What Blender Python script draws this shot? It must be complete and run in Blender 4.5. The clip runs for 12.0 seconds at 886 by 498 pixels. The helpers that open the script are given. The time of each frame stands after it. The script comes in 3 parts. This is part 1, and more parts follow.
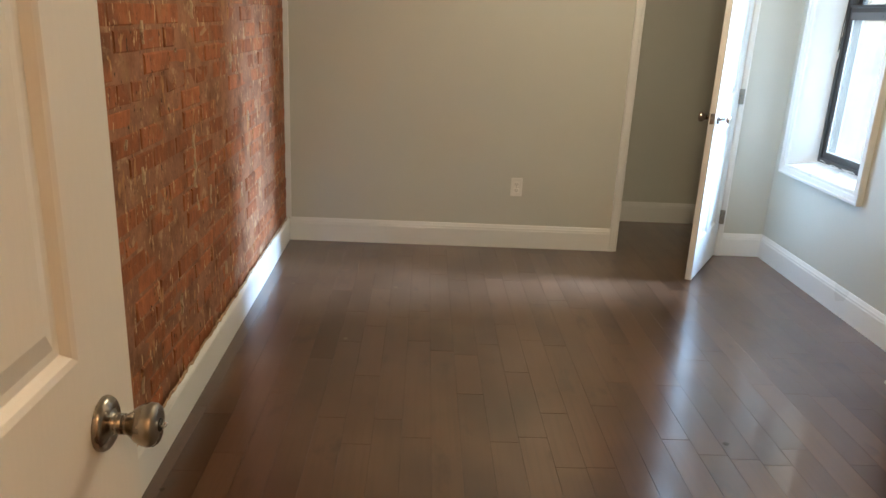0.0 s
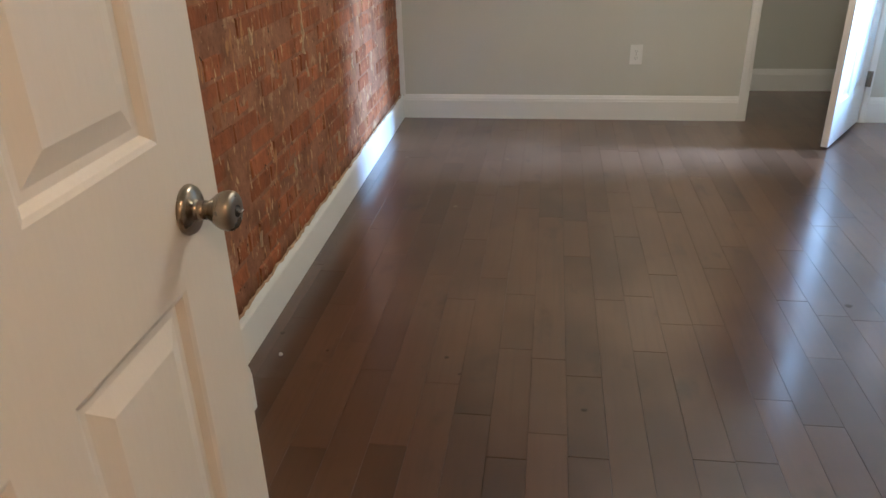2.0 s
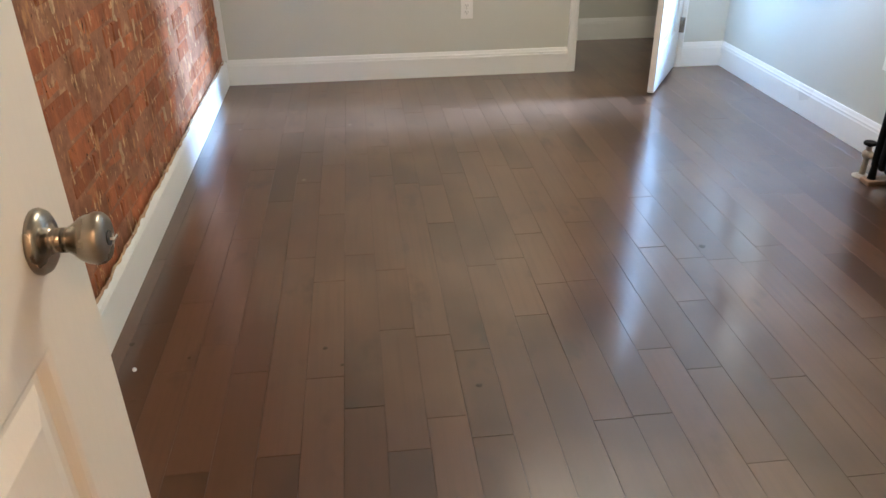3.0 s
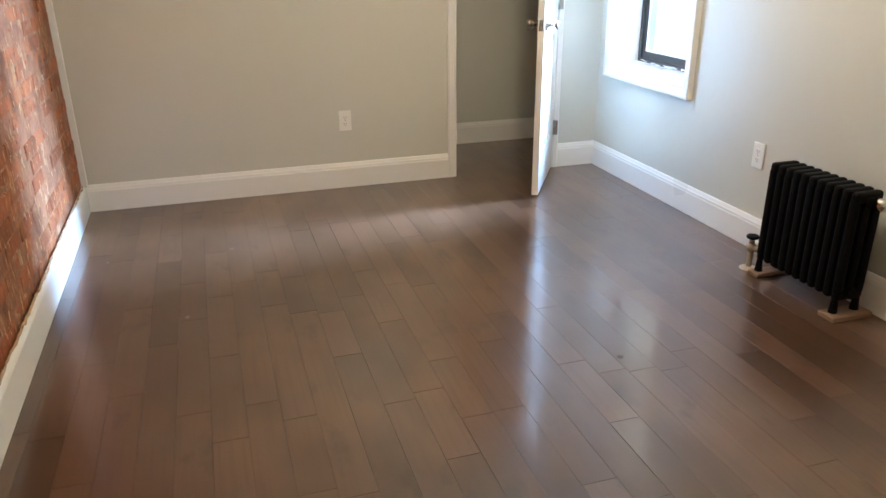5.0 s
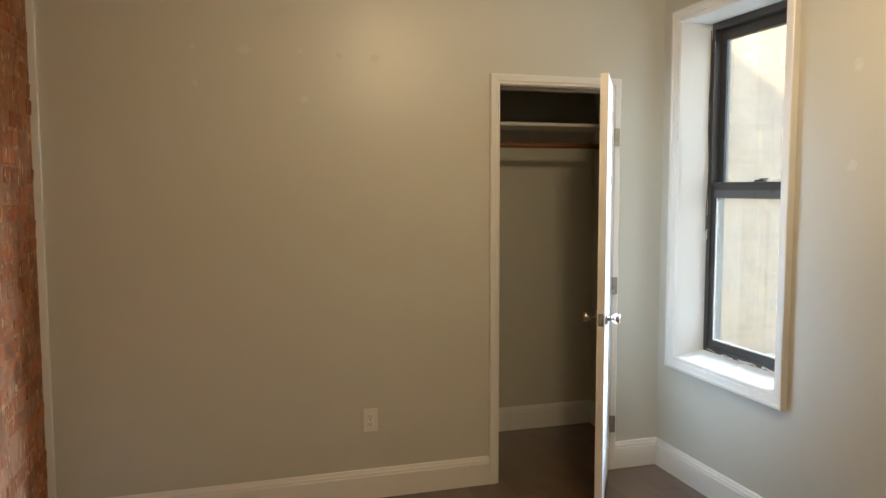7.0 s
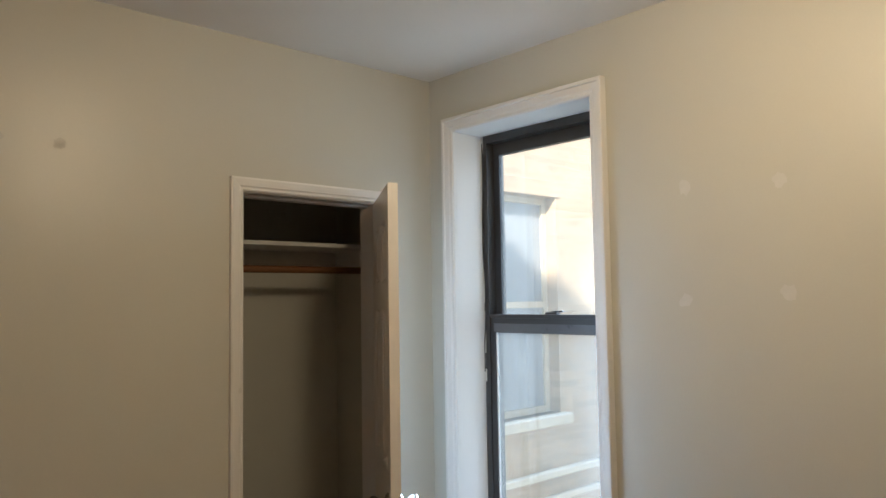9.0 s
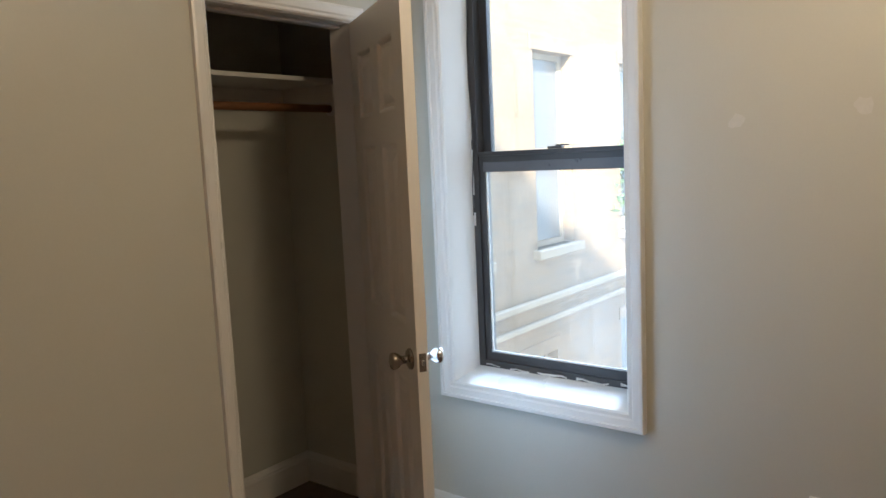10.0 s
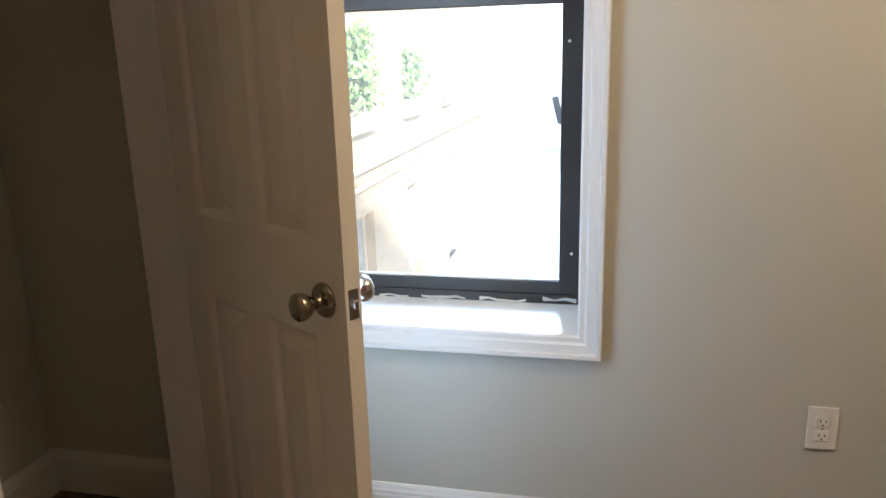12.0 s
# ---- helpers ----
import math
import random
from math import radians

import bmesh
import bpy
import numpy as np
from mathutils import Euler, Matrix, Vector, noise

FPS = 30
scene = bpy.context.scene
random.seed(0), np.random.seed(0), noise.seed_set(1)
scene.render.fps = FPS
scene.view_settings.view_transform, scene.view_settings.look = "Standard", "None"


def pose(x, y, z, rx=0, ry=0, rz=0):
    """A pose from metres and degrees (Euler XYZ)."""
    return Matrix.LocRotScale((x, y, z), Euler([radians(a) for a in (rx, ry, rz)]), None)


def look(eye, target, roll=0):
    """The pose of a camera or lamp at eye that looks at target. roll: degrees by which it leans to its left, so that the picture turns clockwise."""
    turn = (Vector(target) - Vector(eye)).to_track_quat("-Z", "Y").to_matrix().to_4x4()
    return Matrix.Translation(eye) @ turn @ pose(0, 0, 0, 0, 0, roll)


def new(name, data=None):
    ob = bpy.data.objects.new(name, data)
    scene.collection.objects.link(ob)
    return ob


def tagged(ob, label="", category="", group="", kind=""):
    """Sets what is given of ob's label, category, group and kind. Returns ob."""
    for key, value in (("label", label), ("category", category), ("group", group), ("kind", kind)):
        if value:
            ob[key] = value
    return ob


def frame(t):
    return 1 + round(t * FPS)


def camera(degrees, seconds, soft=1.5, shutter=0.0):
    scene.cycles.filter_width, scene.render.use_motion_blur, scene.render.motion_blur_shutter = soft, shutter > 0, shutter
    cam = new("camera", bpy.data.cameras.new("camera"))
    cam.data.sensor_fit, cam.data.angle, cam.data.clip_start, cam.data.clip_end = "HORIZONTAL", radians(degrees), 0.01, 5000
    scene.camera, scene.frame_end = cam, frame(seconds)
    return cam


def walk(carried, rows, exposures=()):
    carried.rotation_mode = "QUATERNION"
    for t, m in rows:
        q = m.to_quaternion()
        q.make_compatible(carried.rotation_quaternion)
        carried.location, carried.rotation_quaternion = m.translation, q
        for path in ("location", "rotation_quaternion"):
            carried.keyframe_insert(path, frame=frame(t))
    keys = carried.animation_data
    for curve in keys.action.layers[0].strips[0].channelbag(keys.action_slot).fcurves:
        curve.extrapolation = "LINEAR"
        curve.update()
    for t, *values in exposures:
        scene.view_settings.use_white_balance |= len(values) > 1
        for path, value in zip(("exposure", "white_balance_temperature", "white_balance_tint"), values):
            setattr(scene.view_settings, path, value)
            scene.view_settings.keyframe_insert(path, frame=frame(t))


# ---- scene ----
cam = camera(61.5, 12.0)
PATH = [
    (0, (0.819, -4.533, 1.409), (0.883, -2.627, 0.806), 2.7),
    (0.5, (0.878, -4.553, 1.353), (0.755, -2.666, 0.704), 2.6),
    (1, (0.859, -4.573, 1.326), (0.551, -2.688, 0.735), 2.4),
    (1.5, (0.875, -4.579, 1.313), (0.538, -2.728, 0.635), 1.4),
    (2, (0.909, -4.582, 1.288), (0.641, -2.797, 0.426), -1.7),
    (2.5, (0.886, -4.535, 1.272), (0.757, -2.792, 0.299), -2.7),
    (3, (0.778, -4.43, 1.271), (0.965, -2.689, 0.303), -0.7),
    (3.2, (0.745, -4.408, 1.271), (1.065, -2.673, 0.33), 0.1),
    (4.8, (0.657, -4.269, 1.292), (1.22, -2.523, 0.495), 0.3),
    (5, (0.689, -4.202, 1.314), (1.237, -2.432, 0.562), -0.5),
    (5.5, (0.744, -4.066, 1.372), (1.263, -2.245, 0.731), -1.4),
    (6, (0.753, -3.933, 1.426), (1.281, -2.069, 0.929), -1.7),
    (6.5, (0.723, -3.706, 1.489), (1.27, -1.81, 1.159), -1.8),
    (7, (0.73, -3.517, 1.529), (1.301, -1.608, 1.366), -0.1),
    (7.5, (0.754, -3.315, 1.617), (1.375, -1.414, 1.589), -0.5),
    (7.7, (0.806, -3.214, 1.65), (1.571, -1.374, 1.813), -1.0),
    (9.3, (0.764, -2.366, 1.611), (2.179, -0.953, 1.66), -1.9),
    (9.5, (0.751, -2.244, 1.594), (2.207, -0.875, 1.54), -2.4),
    (10, (0.694, -1.937, 1.544), (2.257, -0.713, 1.299), -2.6),
    (10.5, (0.768, -1.613, 1.447), (2.455, -0.59, 1.121), -2.8),
    (11, (0.854, -1.341, 1.423), (2.671, -0.596, 1.044), -4.6),
    (11.5, (0.923, -1.113, 1.4), (2.791, -0.567, 0.938), -4.6),
    (12, (1.174, -0.972, 1.365), (3.057, -0.535, 0.852), -1.6),
]
EXPOSURES = [(0.0, 3.62, 5600, 6), (0.5, 3.68, 5600, 6), (1.0, 3.5, 5400, 6), (2.0, 3.7, 4880, 7), (3.0, 4.25, 4850, 6), (5.0, 4.15, 5300, 8), (6.0, 3.7, 5950, 8), (7.0, 3.08, 6600, 9),
             (7.7, 2.95, 6750, 9), (9.5, 2.68, 5750, 10), (10.5, 2.92, 6050, 11), (12.0, 3.08, 6250, 12)]
walk(cam, [(t, look(eye, target, roll)) for t, eye, target, roll in PATH],
     exposures=EXPOSURES)

# ---- world, sun and lamps ----
world = bpy.data.worlds.new("sky")
scene.world = world
world.use_nodes = True
wn = world.node_tree.nodes
wl = world.node_tree.links
sky = wn.new("ShaderNodeTexSky")
sky.sky_type = "NISHITA"
sky.sun_disc = False
sky.sun_elevation = radians(28.6)
sky.sun_rotation = radians(-119)
wn["Background"].inputs["Strength"].default_value = 0.11
wl.new(sky.outputs["Color"], wn["Background"].inputs["Color"])


def lamp(name, kind, energy, color, m, size=0.1, size_y=None, label=""):
    data = bpy.data.lights.new(name, kind)
    data.energy, data.color = energy, color
    if kind == "AREA":
        data.shape = "RECTANGLE"
        data.size, data.size_y = size, size_y or size
    elif kind == "SUN":
        data.angle = radians(size)
    else:
        data.shadow_soft_size = size
    ob = new(name, data)
    ob.matrix_world = m
    return ob


lamp("sun", "SUN", 3.3, (1.0, 0.96, 0.89), look((-9, -5.0, 5.6), (0, 0, 0)), 2.5)
# unseen area lamp added east of the window, filling in for the court's sky
lamp("court_sky_fill", "AREA", 48000, (0.54, 0.735, 1.0), look((58.0, 0.5, 42.0), (3.2, 0.5, 42.0)), 14.0, 64.0)
lamp("bedroom_bulb", "POINT", 4.8, (1.0, 0.75, 0.45), pose(1.90, -1.82, 2.465), 0.09)
lamp("hall_bulb", "POINT", 3.6, (1.0, 0.50, 0.20), pose(1.75, -5.23, 2.36), 0.08)


# ---- materials ----
def surface(name, color, rough=0.5, var=0.08, scale=3.0, fine=90.0, bump=0.05, metal=0.0, coat=0.0, spots=None, spot_scale=6.0,
            spot_cut=0.62, stretch=(1, 1, 1), piece=0.0, rough_var=0.08, wear=()):
    """A procedural surface: base colour varied at two scales, with relief, optional spots of a second colour, and per-piece shifts."""
    m = bpy.data.materials.new(name)
    m.use_nodes = True
    n, l = m.node_tree.nodes, m.node_tree.links
    b = n["Principled BSDF"]
    b.inputs["Metallic"].default_value = metal
    b.inputs["Coat Weight"].default_value = coat
    b.inputs["Coat Roughness"].default_value = 0.12
    tc = n.new("ShaderNodeTexCoord")
    mp = n.new("ShaderNodeMapping")
    mp.inputs["Scale"].default_value = stretch
    l.new(tc.outputs["Object"], mp.inputs["Vector"])
    vec = mp.outputs["Vector"]
    if piece:
        info = n.new("ShaderNodeObjectInfo")
        geo = n.new("ShaderNodeNewGeometry")
        add = n.new("ShaderNodeMath")
        add.operation = "ADD"
        l.new(info.outputs["Random"], add.inputs[0])
        l.new(geo.outputs["Random Per Island"], add.inputs[1])
        fr = n.new("ShaderNodeMath")
        fr.operation = "FRACT"
        l.new(add.outputs[0], fr.inputs[0])
        mul = n.new("ShaderNodeMath")
        mul.operation = "MULTIPLY"
        mul.inputs[1].default_value = 37.0
        l.new(fr.outputs[0], mul.inputs[0])
        comb = n.new("ShaderNodeCombineXYZ")
        for k in range(3):
            l.new(mul.outputs[0], comb.inputs[k])
        va = n.new("ShaderNodeVectorMath")
        l.new(vec, va.inputs[0])
        l.new(comb.outputs[0], va.inputs[1])
        vec = va.outputs[0]
    big = n.new("ShaderNodeTexNoise")
    big.inputs["Scale"].default_value = scale
    big.inputs["Detail"].default_value = 5
    small = n.new("ShaderNodeTexNoise")
    small.inputs["Scale"].default_value = fine
    small.inputs["Detail"].default_value = 4
    l.new(vec, big.inputs["Vector"])
    l.new(vec, small.inputs["Vector"])
    mixn = n.new("ShaderNodeMix")
    mixn.inputs["Factor"].default_value = 0.35
    l.new(big.outputs["Fac"], mixn.inputs["A"])
    l.new(small.outputs["Fac"], mixn.inputs["B"])
    ramp = n.new("ShaderNodeMapRange")
    ramp.inputs["From Min"].default_value, ramp.inputs["From Max"].default_value = 0.3, 0.7
    ramp.inputs["To Min"].default_value, ramp.inputs["To Max"].default_value = 1 - var, 1 + var
    l.new(mixn.outputs["Result"], ramp.inputs["Value"])
    hsv = n.new("ShaderNodeHueSaturation")
    hsv.inputs["Color"].default_value = (*color, 1)
    val = ramp.outputs["Result"]
    if piece:
        pr = n.new("ShaderNodeMapRange")
        pr.inputs["To Min"].default_value, pr.inputs["To Max"].default_value = 1 - piece, 1 + piece
        l.new(fr.outputs[0], pr.inputs["Value"])
        pm = n.new("ShaderNodeMath")
        pm.operation = "MULTIPLY"
        l.new(pr.outputs["Result"], pm.inputs[0])
        l.new(val, pm.inputs[1])
        val = pm.outputs[0]
    l.new(val, hsv.inputs["Value"])
    out = hsv.outputs["Color"]
    if spots:
        sn = n.new("ShaderNodeTexNoise")
        sn.inputs["Scale"].default_value = spot_scale
        sn.inputs["Detail"].default_value = 6
        sn.inputs["Roughness"].default_value = 0.65
        l.new(vec, sn.inputs["Vector"])
        sr = n.new("ShaderNodeMapRange")
        sr.inputs["From Min"].default_value, sr.inputs["From Max"].default_value = spot_cut, spot_cut + 0.06
        l.new(sn.outputs["Fac"], sr.inputs["Value"])
        sm = n.new("ShaderNodeMix")
        sm.data_type = "RGBA"
        l.new(sr.outputs["Result"], sm.inputs[0])
        l.new(out, sm.inputs[6])
        sm.inputs[7].default_value = (*spots, 1)
        out = sm.outputs[2]
    for colour, size, cut, soft in wear:
        pos = n.new("ShaderNodeNewGeometry")
        wm = n.new("ShaderNodeMapping")
        wm.inputs["Scale"].default_value = size
        l.new(pos.outputs["Position"], wm.inputs["Vector"])
        wn_ = n.new("ShaderNodeTexNoise")
        wn_.inputs["Scale"].default_value = 1.0
        wn_.inputs["Detail"].default_value = 5
        wn_.inputs["Roughness"].default_value = 0.6
        l.new(wm.outputs["Vector"], wn_.inputs["Vector"])
        wr = n.new("ShaderNodeMapRange")
        wr.inputs["From Min"].default_value, wr.inputs["From Max"].default_value = cut, cut + soft
        l.new(wn_.outputs["Fac"], wr.inputs["Value"])
        wx = n.new("ShaderNodeMix")
        wx.data_type = "RGBA"
        l.new(wr.outputs["Result"], wx.inputs[0])
        l.new(out, wx.inputs[6])
        wx.inputs[7].default_value = (*colour, 1)
        out = wx.outputs[2]
    l.new(out, b.inputs["Base Color"])
    rr = n.new("ShaderNodeMapRange")
    rr.inputs["From Min"].default_value, rr.inputs["From Max"].default_value = 0.0, 1.0
    rr.inputs["To Min"].default_value, rr.inputs["To Max"].default_value = max(0.06, rough - 2 * rough_var), min(1, rough + 2 * rough_var)
    l.new(big.outputs["Fac"], rr.inputs["Value"])
    l.new(rr.outputs["Result"], b.inputs["Roughness"])
    if bump:
        bp = n.new("ShaderNodeBump")
        bp.inputs["Strength"].default_value = bump
        bp.inputs["Distance"].default_value = 0.004
        l.new(mixn.outputs["Result"], bp.inputs["Height"])
        l.new(bp.outputs["Normal"], b.inputs["Normal"])
    return m


paint_wall = surface("grey_wall_paint", (0.577, 0.573, 0.512), 0.36, 0.03, 1.2, 140, 0.04)
paint_ceiling = surface("white_ceiling_paint", (0.86, 0.85, 0.82), 0.75, 0.03, 1.5, 120, 0.05)
paint_trim = surface("white_trim_paint", (0.78, 0.775, 0.75), 0.32, 0.010, 1.2, 60, 0.03)
paint_door = surface("white_door_paint", (0.78, 0.76, 0.72), 0.36, 0.03, 3.0, 160, 0.10, stretch=(1, 1, 0.12))
paint_patch = surface("touch_up_paint", (0.63, 0.625, 0.585), 0.38, 0.05, 20, 90, 0.05)
paint_smudge = surface("wall_smudge", (0.535, 0.53, 0.475), 0.5, 0.08, 20, 90, 0.05)
BRICK_WEAR = [((0.150, 0.066, 0.030), (3.0, 6.0, 5.0), 0.50, 0.20), ((0.34, 0.185, 0.082), (5.0, 7.0, 6.0), 0.57, 0.22), ((0.43, 0.215, 0.085), (22, 32, 9), 0.600, 0.06), ((0.60, 0.40, 0.20), (34, 54, 14), 0.632, 0.03),
              ((0.045, 0.022, 0.013), (34, 54, 24), 0.640, 0.05)]
brick_red = surface("old_red_brick", (0.315, 0.108, 0.042), 0.85, 0.32, 16, 70, 0.9, spots=(0.42, 0.25, 0.11), spot_scale=13, spot_cut=0.66, piece=0.24,
                    stretch=(1, 1.5, 0.7), wear=BRICK_WEAR)
mortar = surface("crumbled_mortar", (0.295, 0.138, 0.074), 0.85, 0.35, 12, 70, 0.9, spots=(0.44, 0.26, 0.14), spot_scale=9, spot_cut=0.58, wear=BRICK_WEAR)


def floor_wood(name):
    """Dark stained oak boards: long grain, worn paler stretches, small dark knots, a satin finish that is rubbed unevenly."""
    m = bpy.data.materials.new(name)
    m.use_nodes = True
    n, l = m.node_tree.nodes, m.node_tree.links
    b = n["Principled BSDF"]
    pos = n.new("ShaderNodeNewGeometry").outputs["Position"]
    rand = n.new("ShaderNodeObjectInfo").outputs["Random"]
    shift = n.new("ShaderNodeMath")
    shift.operation = "MULTIPLY"
    shift.inputs[1].default_value = 19.0
    l.new(rand, shift.inputs[0])
    comb = n.new("ShaderNodeCombineXYZ")
    l.new(shift.outputs[0], comb.inputs["Z"])
    own = n.new("ShaderNodeVectorMath")
    l.new(pos, own.inputs[0])
    l.new(comb.outputs[0], own.inputs[1])

    def noise(vec, size, detail, lo, hi, t0=0.0, t1=1.0):
        mp = n.new("ShaderNodeMapping")
        mp.inputs["Scale"].default_value = size
        l.new(vec, mp.inputs["Vector"])
        t = n.new("ShaderNodeTexNoise")
        t.inputs["Scale"].default_value = 1.0
        t.inputs["Detail"].default_value = detail
        l.new(mp.outputs["Vector"], t.inputs["Vector"])
        r = n.new("ShaderNodeMapRange")
        for k, v in (("From Min", lo), ("From Max", hi), ("To Min", t0), ("To Max", t1)):
            r.inputs[k].default_value = v
        l.new(t.outputs["Fac"], r.inputs["Value"])
        return r.outputs["Result"]

    def blend(fac, a_, colour):
        x = n.new("ShaderNodeMix")
        x.data_type = "RGBA"
        l.new(fac, x.inputs[0])
        if not isinstance(a_, tuple):
            l.new(a_, x.inputs[6])
        else:
            x.inputs[6].default_value = (*a_, 1)
        x.inputs[7].default_value = (*colour, 1)
        return x.outputs[2]

    col = blend(rand, (0.056, 0.027, 0.0135), (0.108, 0.055, 0.030))
    col = blend(noise(pos, (1.6, 1.1, 1.0), 3, 0.46, 0.68, 0.0, 0.85), col, (0.142, 0.080, 0.046))
    col = blend(noise(own.outputs[0], (70, 2.4, 1.0), 3, 0.46, 0.75, 0.0, 0.28), col, (0.055, 0.031, 0.019))
    col = blend(noise(own.outputs[0], (9.0, 4.5, 1.0), 3, 0.61, 0.74, 0.0, 0.7), col, (0.045, 0.026, 0.017))
    l.new(col, b.inputs["Base Color"])
    b.inputs["Roughness"].default_value = 0.34
    b.inputs["Specular IOR Level"].default_value = 0.45
    b.inputs["Coat Weight"].default_value = 1.0
    l.new(noise(pos, (5.0, 1.6, 1.0), 3, 0.35, 0.68, 0.11, 0.22), b.inputs["Coat Roughness"])
    relief = n.new("ShaderNodeBump")
    relief.inputs["Strength"].default_value = 0.05
    relief.inputs["Distance"].default_value = 0.002
    l.new(noise(own.outputs[0], (26, 2.2, 1.0), 2, 0.3, 0.7), relief.inputs["Height"])
    l.new(relief.outputs["Normal"], b.inputs["Normal"])
    l.new(relief.outputs["Normal"], b.inputs["Coat Normal"])
    return m


wood_floor = floor_wood("stained_oak_floor")
floor_gap = surface("dark_floor_joint", (0.045, 0.028, 0.018), 0.8, 0.1, 4, 60, 0.0)
steel = surface("brushed_nickel", (0.35, 0.31, 0.255), 0.28, 0.10, 8, 160, 0.03, metal=1.0)
chrome = surface("polished_chrome", (0.72, 0.71, 0.70), 0.14, 0.06, 8, 120, 0.01, metal=1.0)
dark_hole = surface("dark_keyhole", (0.01, 0.01, 0.01), 0.6, 0.1, 8, 60, 0.0)
iron_black = surface("black_radiator_paint", (0.004, 0.004, 0.0042), 0.6, 0.2, 14, 70, 0.25)
alu_black = surface("black_window_frame", (0.040, 0.038, 0.037), 0.38, 0.15, 9, 80, 0.06)
alu_grey = surface("grey_sash_rail", (0.10, 0.10, 0.105), 0.32, 0.12, 9, 80, 0.04)
plastic_grey = surface("grey_plastic", (0.32, 0.34, 0.36), 0.4, 0.05, 9, 60, 0.02)
floor_dust = surface("pale_floor_dust", (0.19, 0.15, 0.12), 0.8, 0.15, 30, 90, 0.1)
peel = surface("peeling_white_caulk", (0.70, 0.69, 0.66), 0.6, 0.12, 30, 140, 0.4)
plastic_white = surface("white_plastic", (0.80, 0.79, 0.75), 0.32, 0.02, 8, 60, 0.01)
pole_wood = surface("orange_pine", (0.20, 0.085, 0.032), 0.5, 0.2, 6, 60, 0.1, stretch=(0.4, 5, 5))
block_wood = surface("raw_pine_block", (0.27, 0.17, 0.105), 0.7, 0.2, 9, 60, 0.2, stretch=(1, 6, 6))
valve_paint = surface("old_valve_paint", (0.36, 0.31, 0.24), 0.5, 0.2, 30, 90, 0.2)
facade_brick = surface("buff_facade_brick", (0.240, 0.158, 0.090), 0.85, 0.18, 1.2, 24, 0.0, spots=(0.31, 0.215, 0.125), spot_scale=2.5, spot_cut=0.6)


def coursed(m, length, height, joint):
    """Adds brick courses in the xz plane to a surface: each brick shifts in tone, the joints are of another colour."""
    n, l = m.node_tree.nodes, m.node_tree.links
    b = n["Principled BSDF"]
    base = b.inputs["Base Color"].links[0].from_socket
    pos = n.new("ShaderNodeNewGeometry").outputs["Position"]
    turn = n.new("ShaderNodeMapping")
    turn.inputs["Rotation"].default_value = (radians(-90), 0, 0)
    l.new(pos, turn.inputs["Vector"])
    bt = n.new("ShaderNodeTexBrick")
    bt.inputs["Scale"].default_value = 1.0
    bt.inputs["Brick Width"].default_value = length
    bt.inputs["Row Height"].default_value = height
    bt.inputs["Mortar Size"].default_value = 0.006
    bt.inputs["Color1"].default_value = (0.86, 0.85, 0.83, 1)
    bt.inputs["Color2"].default_value = (1.12, 1.10, 1.06, 1)
    bt.inputs["Mortar"].default_value = (*joint, 1)
    l.new(turn.outputs["Vector"], bt.inputs["Vector"])
    mx = n.new("ShaderNodeMix")
    mx.data_type, mx.blend_type = "RGBA", "MULTIPLY"
    mx.inputs[0].default_value = 1.0
    l.new(base, mx.inputs[6])
    l.new(bt.outputs["Color"], mx.inputs[7])
    l.new(mx.outputs[2], b.inputs["Base Color"])


coursed(facade_brick, 0.215, 0.075, (1.15, 1.18, 1.20))
facade_pale = surface("pale_facade_render", (0.74, 0.72, 0.68), 0.85, 0.08, 0.8, 20, 0.3)
stone_pale = surface("pale_stone_trim", (0.33, 0.255, 0.17), 0.8, 0.12, 4, 40, 0.3)
court_dark = surface("dark_window_glazing", (0.16, 0.155, 0.15), 0.15, 0.1, 3, 30, 0.0)
court_floor = surface("court_concrete", (0.33, 0.31, 0.28), 0.9, 0.15, 0.7, 12, 0.3)
leaf_green = surface("green_leaves", (0.10, 0.16, 0.05), 0.55, 0.3, 6, 30, 0.1)
pot_clay = surface("grey_planter", (0.22, 0.19, 0.16), 0.8, 0.15, 9, 60, 0.2)

for m_, level in ((brick_red, 0.30), (mortar, 0.25), (iron_black, 0.10)):
    m_.node_tree.nodes["Principled BSDF"].inputs["Specular IOR Level"].default_value = level

glass = bpy.data.materials.new("window_glass")
glass.use_nodes = True
gn, gl = glass.node_tree.nodes, glass.node_tree.links
g_tr = gn.new("ShaderNodeBsdfTransparent")
g_tr.inputs["Color"].default_value = (0.93, 0.95, 0.94, 1)
g_gl = gn.new("ShaderNodeBsdfGlossy")
g_gl.inputs["Roughness"].default_value = 0.03
g_mix = gn.new("ShaderNodeMixShader")
g_lw = gn.new("ShaderNodeLayerWeight")
g_lw.inputs["Blend"].default_value = 0.25
g_fr = gn.new("ShaderNodeMapRange")
g_fr.inputs["To Min"].default_value, g_fr.inputs["To Max"].default_value = 0.03, 0.45
gl.new(g_lw.outputs["Facing"], g_fr.inputs["Value"])
gl.new(g_fr.outputs[0], g_mix.inputs[0])
gl.new(g_tr.outputs[0], g_mix.inputs[1])
gl.new(g_gl.outputs[0], g_mix.inputs[2])
# translucent layer paints the window's glare, along with dust, onto the panes
g_haze = gn.new("ShaderNodeBsdfTranslucent")
g_haze.inputs["Color"].default_value = (0.90, 0.79, 0.62, 1)
g_no = gn.new("ShaderNodeTexNoise")
g_no.inputs["Scale"].default_value = 3.0
g_no.inputs["Detail"].default_value = 4
g_dr = gn.new("ShaderNodeMapRange")
g_dr.inputs["From Min"].default_value, g_dr.inputs["From Max"].default_value = 0.35, 0.75
